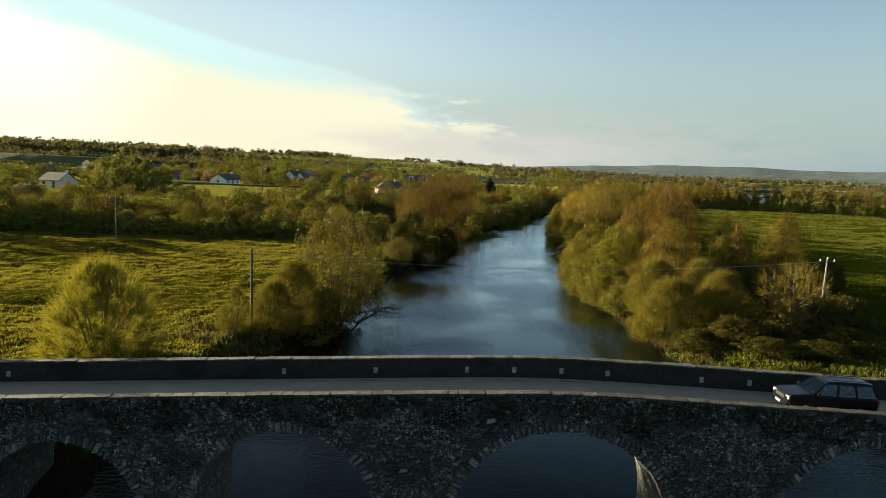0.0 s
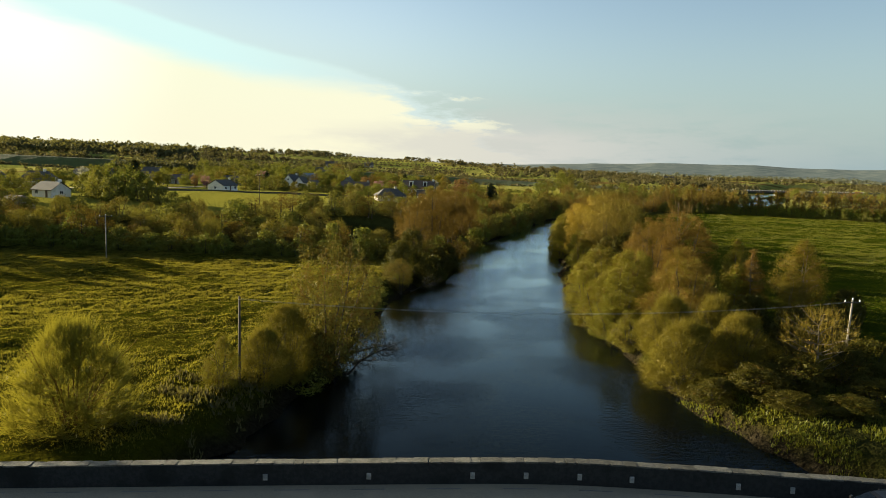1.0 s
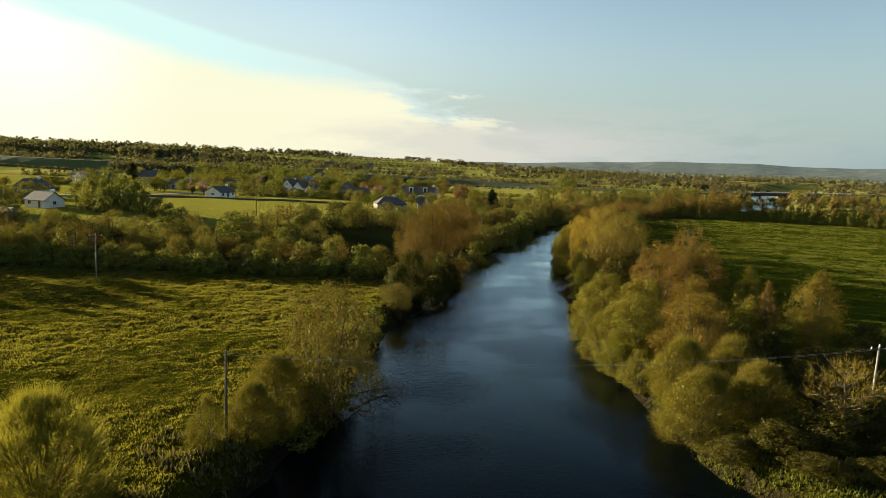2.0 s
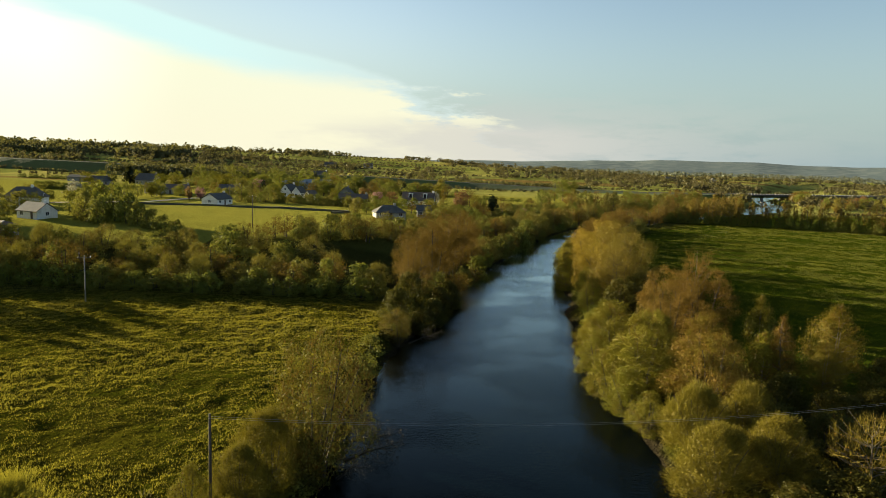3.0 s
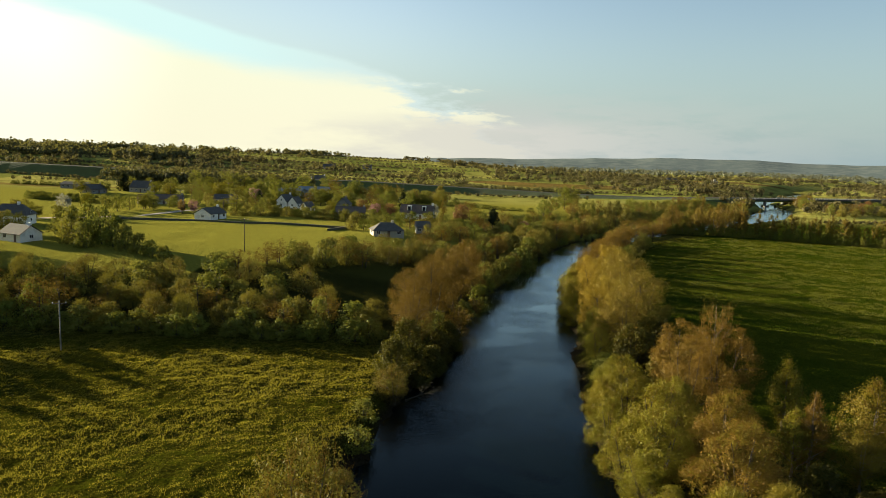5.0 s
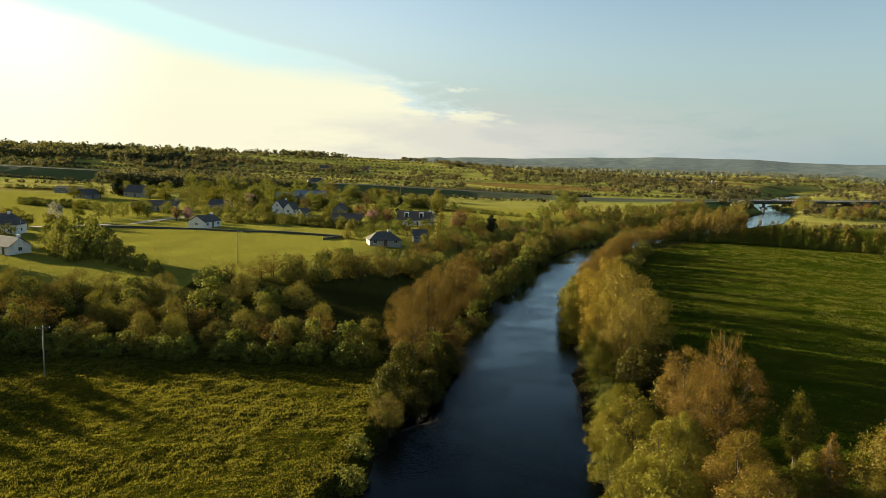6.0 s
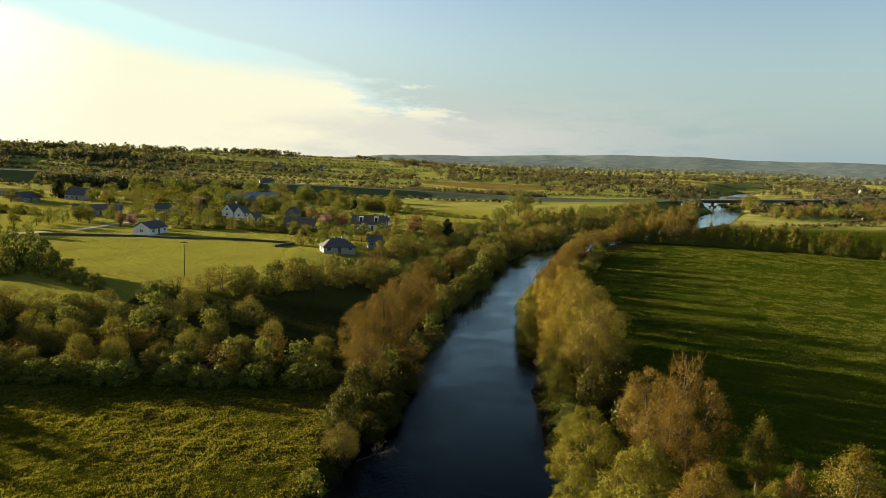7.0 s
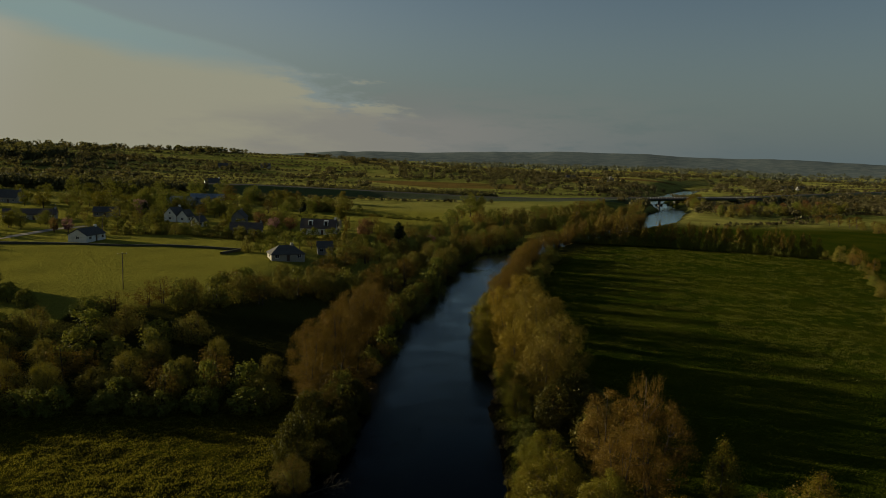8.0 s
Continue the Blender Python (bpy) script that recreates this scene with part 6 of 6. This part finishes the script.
def scatter(count, x0, x1, y0, y1, h=(6, 11), w=(6, 10), clump=0.5, size=90, seed=1):
    """Trees in loose groups over a stretch of land, kept off the water."""
    x, y = rng.uniform(x0, x1, count * 4), rng.uniform(y0, y1, count * 4)
    g, s = river_gap(x, y)
    keep = (value_noise(x, y, size, seed) > clump) & (g > 6)
    for a, b, c in MWAY:
        keep &= np.hypot(x - a, y - b) > 18
    x, y = x[keep][:count], y[keep][:count]
    return np.c_[x, y, rng.uniform(*h, len(x)), rng.uniform(*w, len(x))]


def hedge_line(ax, ay, bx, by, step=5.0, h=(1.5, 3.2), w=(3.5, 5.5)):
    k = max(int(math.hypot(bx - ax, by - ay) / step), 2)
    u = np.linspace(0, 1, k)
    return np.c_[ax + (bx - ax) * u + rng.normal(size=k) * 1.2, ay + (by - ay) * u + rng.normal(size=k) * 1.2, rng.uniform(*h, k), rng.uniform(*w, k)]


hedges = []
for i in range(60):
    y = 660 + 1300 * (i / 60) ** 1.3
    x = rng.uniform(-700, 1000) * (0.5 + y / 1800)
    long = rng.uniform(120, 420)
    tilt = rng.normal() * 0.12 + 0.1
    hedges.append(hedge_line(x - long / 2, y - tilt * long / 2, x + long / 2, y + tilt * long / 2, 4.2 + y / 500))
for i in range(36):
    y = 670 + 620 * i / 36
    x = rng.uniform(-820, -60) * (0.6 + y / 1600)
    long = rng.uniform(140, 380)
    hedges.append(hedge_line(x - long / 2, y - 0.18 * long, x + long / 2, y + 0.18 * long, 4.6, (1.8, 3.6), (3.5, 5.5)))
for ax, ay, bx, by in ((-60, 560, 110, 560), (250, 470, 345, 505), (330, 520, 480, 620), (500, 560, 800, 760), (-120, 570, -60, 660), (-330, 560, -270, 575), (-540, 662, -400, 622), (-410, 626, -282, 596)):
    hedges.append(hedge_line(ax, ay, bx, by, 5.0))
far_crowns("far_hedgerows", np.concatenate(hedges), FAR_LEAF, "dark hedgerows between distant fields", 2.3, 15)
plantation = []
for r_ in range(5):
    plantation.append(hedge_line(-275 + r_ * 4, 588 + r_ * 4, -118 + r_ * 4, 546 + r_ * 4, 3.4, (10.5, 12.6), (5.5, 7)))
for r_ in range(6):
    plantation.append(hedge_line(-60, 628 + r_ * 6, 130, 626 + r_ * 6, 5.0, (4, 7), (4.5, 6)))
far_crowns("plantation", np.concatenate(plantation), WOOD_LEAF, "dense plantation of even young trees", 1.9, 26)
woods = [scatter(420, -700, 30, 640, 1000, (5, 10), (6, 11), 0.5, 70), scatter(560, 60, 800, 700, 1100, (5, 9), (6, 11), 0.47, 60), scatter(430, 250, 700, 560, 800, (6, 10), (6, 10), 0.45, 50),
         scatter(300, -950, -60, 700, 1250, (4, 8), (5, 9), 0.6, 60), scatter(850, -900, 1500, 1050, 1700, (5, 10), (9, 15), 0.48, 130)]
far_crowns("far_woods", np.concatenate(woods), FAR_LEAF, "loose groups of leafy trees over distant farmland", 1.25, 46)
far_crowns("horizon_woods", scatter(820, -1100, 2400, 1650, 2900, (11, 19), (14, 26), 0.42, 220), HAZE_TINTED_LEAF, "woods near the horizon, leaves coloured blue-green for haze", 1.3, 26)
k = rng.uniform(0, 1, 560)
k = k[value_noise(k * 60, k * 0, 3.0, 77) > 0.42]
m = len(k)
ridge = np.c_[-1150 + 1000 * k + rng.normal(size=m) * 25, 640 + 680 * k + rng.normal(size=m) * 25, rng.uniform(5, 11, m), rng.uniform(7, 13, m)]
dark = [ridge, scatter(160, -400, -340, 860, 960, (9, 13), (8, 11), 0.0), scatter(110, -560, -430, 820, 930, (9, 13), (8, 11), 0.0)]
far_crowns("ridge_woods", np.concatenate(dark), WOOD_LEAF, "dark woods along the ridge", 2.1, 24)


# ---- far landmarks ----
def castle(x, y):
    """A ruined castle: two square towers and a broken wall."""
    c = thing("castle_ruin", x, y, land_at(x, y))
    tagged(c, "pale ruined stone castle above distant trees", "castle")
    for i, (cx, w, h) in enumerate(((-8, 4, 9), (0, 5, 12), (7, 4, 8))):
        bm = boxed(cx - w / 2, -w / 2, -1, cx + w / 2, w / 2, h, bevel=0.2)
        for k in range(3):
            box(bm, cx - w / 2 + k * w / 2.6, -w / 2, h - 0.1, cx - w / 2 + k * w / 2.6 + w / 5, w / 2, h + 1.6)
        part("tower", bm, WALL_GREY, c)
    part("wall", boxed(-7, -1, -1, 7, 1, 5, bevel=0.2), WALL_GREY, c)
    return c


castle(412, 1080).scale = (0.6, 0.6, 0.62)
for x, y, a, l in ((360, 1120, 10, 16), (700, 1060, -8, 18), (735, 1075, 4, 14), (1080, 1240, 12, 18), (-150, 940, 10, 16), (-105, 985, -6, 12)):
    house(x, y, a, l, 8, 3.2, 6.5, wall=WALL_GREY, label="small pale house far off among fields")
# ---- poles and wires ----
def pole(x, y, height, mat, label, arms=True, lean=0.0):
    z = land_at(x, y)
    p = thing("utility_pole", x, y, z)
    p.rotation_euler = (0, lean, 0.35)
    tagged(p, label, "pole")
    part("shaft", rod(bmesh.new(), (0, 0, -0.4), (0, 0, height), 0.125, 0.085, 10), mat, p, smooth=True)
    if arms:
        arm = part("crossarm", boxed(-1.05, -0.06, height - 0.35, 1.05, 0.06, height - 0.22, bevel=0.01), WOOD, p)
        for a in (-0.95, 0.0, 0.95):
            part("insulator", rod(bmesh.new(), (a, 0, height - 0.22), (a, 0, height - 0.02 + (0.2 if a == 0 else 0)), 0.06, 0.04, 8), PORCELAIN, arm, "white porcelain insulator")
    return Vector((x, y, z + height))


def wire(a, b, sag=0.8):
    cu = bpy.data.curves.new("overhead_wire", "CURVE")
    cu.dimensions, cu.bevel_depth, cu.bevel_resolution = "3D", 0.008, 0
    sp = cu.splines.new("POLY")
    sp.points.add(16)
    for i, q in enumerate(sp.points):
        u = i / 16
        v = a.lerp(b, u)
        q.co = (v.x, v.y, v.z - 4 * sag * u * (1 - u), 1)
    cu.materials.append(WIRE)
    return tagged(new("overhead_wire", cu), "thin overhead electric wire between wooden poles", "wire", "overhead wires")


tops = [pole(-16.5, 60.3, 7.2, WOOD, "plain dark wooden pole at the river bank", arms=False), pole(38.8, 69.5, 7.1, PALE_WOOD, "pale wooden pole with a short crossarm", lean=0.05),
        pole(-60.6, 129.0, 7.9, PALE_WOOD, "wooden pole with crossarm and insulators"), pole(-54.2, 209.5, 9.0, WOOD, "thin wooden pole in the field")]
for d in (-0.18, 0.18):
    off = Vector((0.2 * d, d, -0.25))
    wire(tops[0] + off, tops[1] + off, 1.2)
for x, y, h in ((-45, 560, 10), (-30, 545, 10), (-92, 312, 8), (-60, 330, 8), (-128, 360, 8)):
    pole(x, y, h, WOOD, "thin wooden pole in the village")


# ---- grass tussocks ----
def tussocks(name, count, x0, x1, y0, y1, side_, size, blades_each, label, mat=GRASS_BLADE, clump=0.35, seed=3, ledge=2.0):
    """Tufts of grass standing on the meadow; too many to count."""
    rng = np.random.RandomState(seed)
    x, y = rng.uniform(x0, x1, count * 3), rng.uniform(y0, y1, count * 3)
    g, s = river_gap(x, y)
    keep = (g > ledge) & (s * side_ > 0) & (value_noise(x, y, 1.9, 1) * 0.6 + value_noise(x, y, 6, 9) * 0.4 > clump)
    x, y = x[keep][:count], y[keep][:count]
    k = len(x)
    z = land(x, y)
    x, y, z = [np.repeat(v, blades_each) for v in (x, y, z)]
    m = len(x)
    z = z + (0.3 * (value_noise(x, y, 1.9, 1) - 0.5) + 0.24 * (value_noise(x, y, 0.9, 2) - 0.5)) * (1.0 if side_ < 0 else 0.45)
    feet = np.c_[x + rng.normal(size=m) * size * 0.5, y + rng.normal(size=m) * size * 0.5, z - 0.06]
    ways = np.c_[rng.normal(size=m) * 0.3, rng.normal(size=m) * 0.3, np.ones(m)]
    ways /= np.linalg.norm(ways, axis=1)[:, None]
    b = np.cross(ways, rng.normal(size=(m, 3)))
    b /= np.linalg.norm(b, axis=1)[:, None]
    tall = (size * rng.uniform(0.6, 1.5, m))[:, None]
    v = np.stack([feet - b * size * 0.22, feet + b * size * 0.22, feet + ways * tall], 1).reshape(-1, 3)
    ob = new(name, mesh_of(name, v, np.arange(3 * m).reshape(-1, 3), mat))
    return tagged(ob, label, "grass", kind="stuff")


tussocks("grass", 125000, -85, -6, 45, 148, -1, 0.2, 3, "tussocky yellow-green meadow grass", clump=0.2)
tussocks("grass", 52000, 36, 150, 66, 230, 1, 0.17, 2, "short green field grass", FIELD_BLADE, clump=0.42, seed=8, ledge=6.0)
tussocks("grass", 80000, 50, 210, 150, 350, 1, 0.3, 1, "short green field grass", FIELD_BLADE, clump=0.5, seed=17, ledge=12.0)
tussocks("grass", 5200, 20, 46, 40, 66, 1, 0.3, 3, "long rough grass on the bank by the bridge", FIELD_BLADE, clump=0.35, seed=21, ledge=0.3)
tussocks("reeds", 160, -22, -14, 50, 62, -1, 0.45, 7, "dry pale reeds along the bank", REED, 0.45, 12, 0.6)


# ---- the plan's units become metres ----
for ob in list(scene.collection.objects):
    if ob.parent is None and ob is not cam and ob is not sun:
        ob.matrix_basis = Matrix.Scale(UNIT, 4) @ ob.matrix_basis
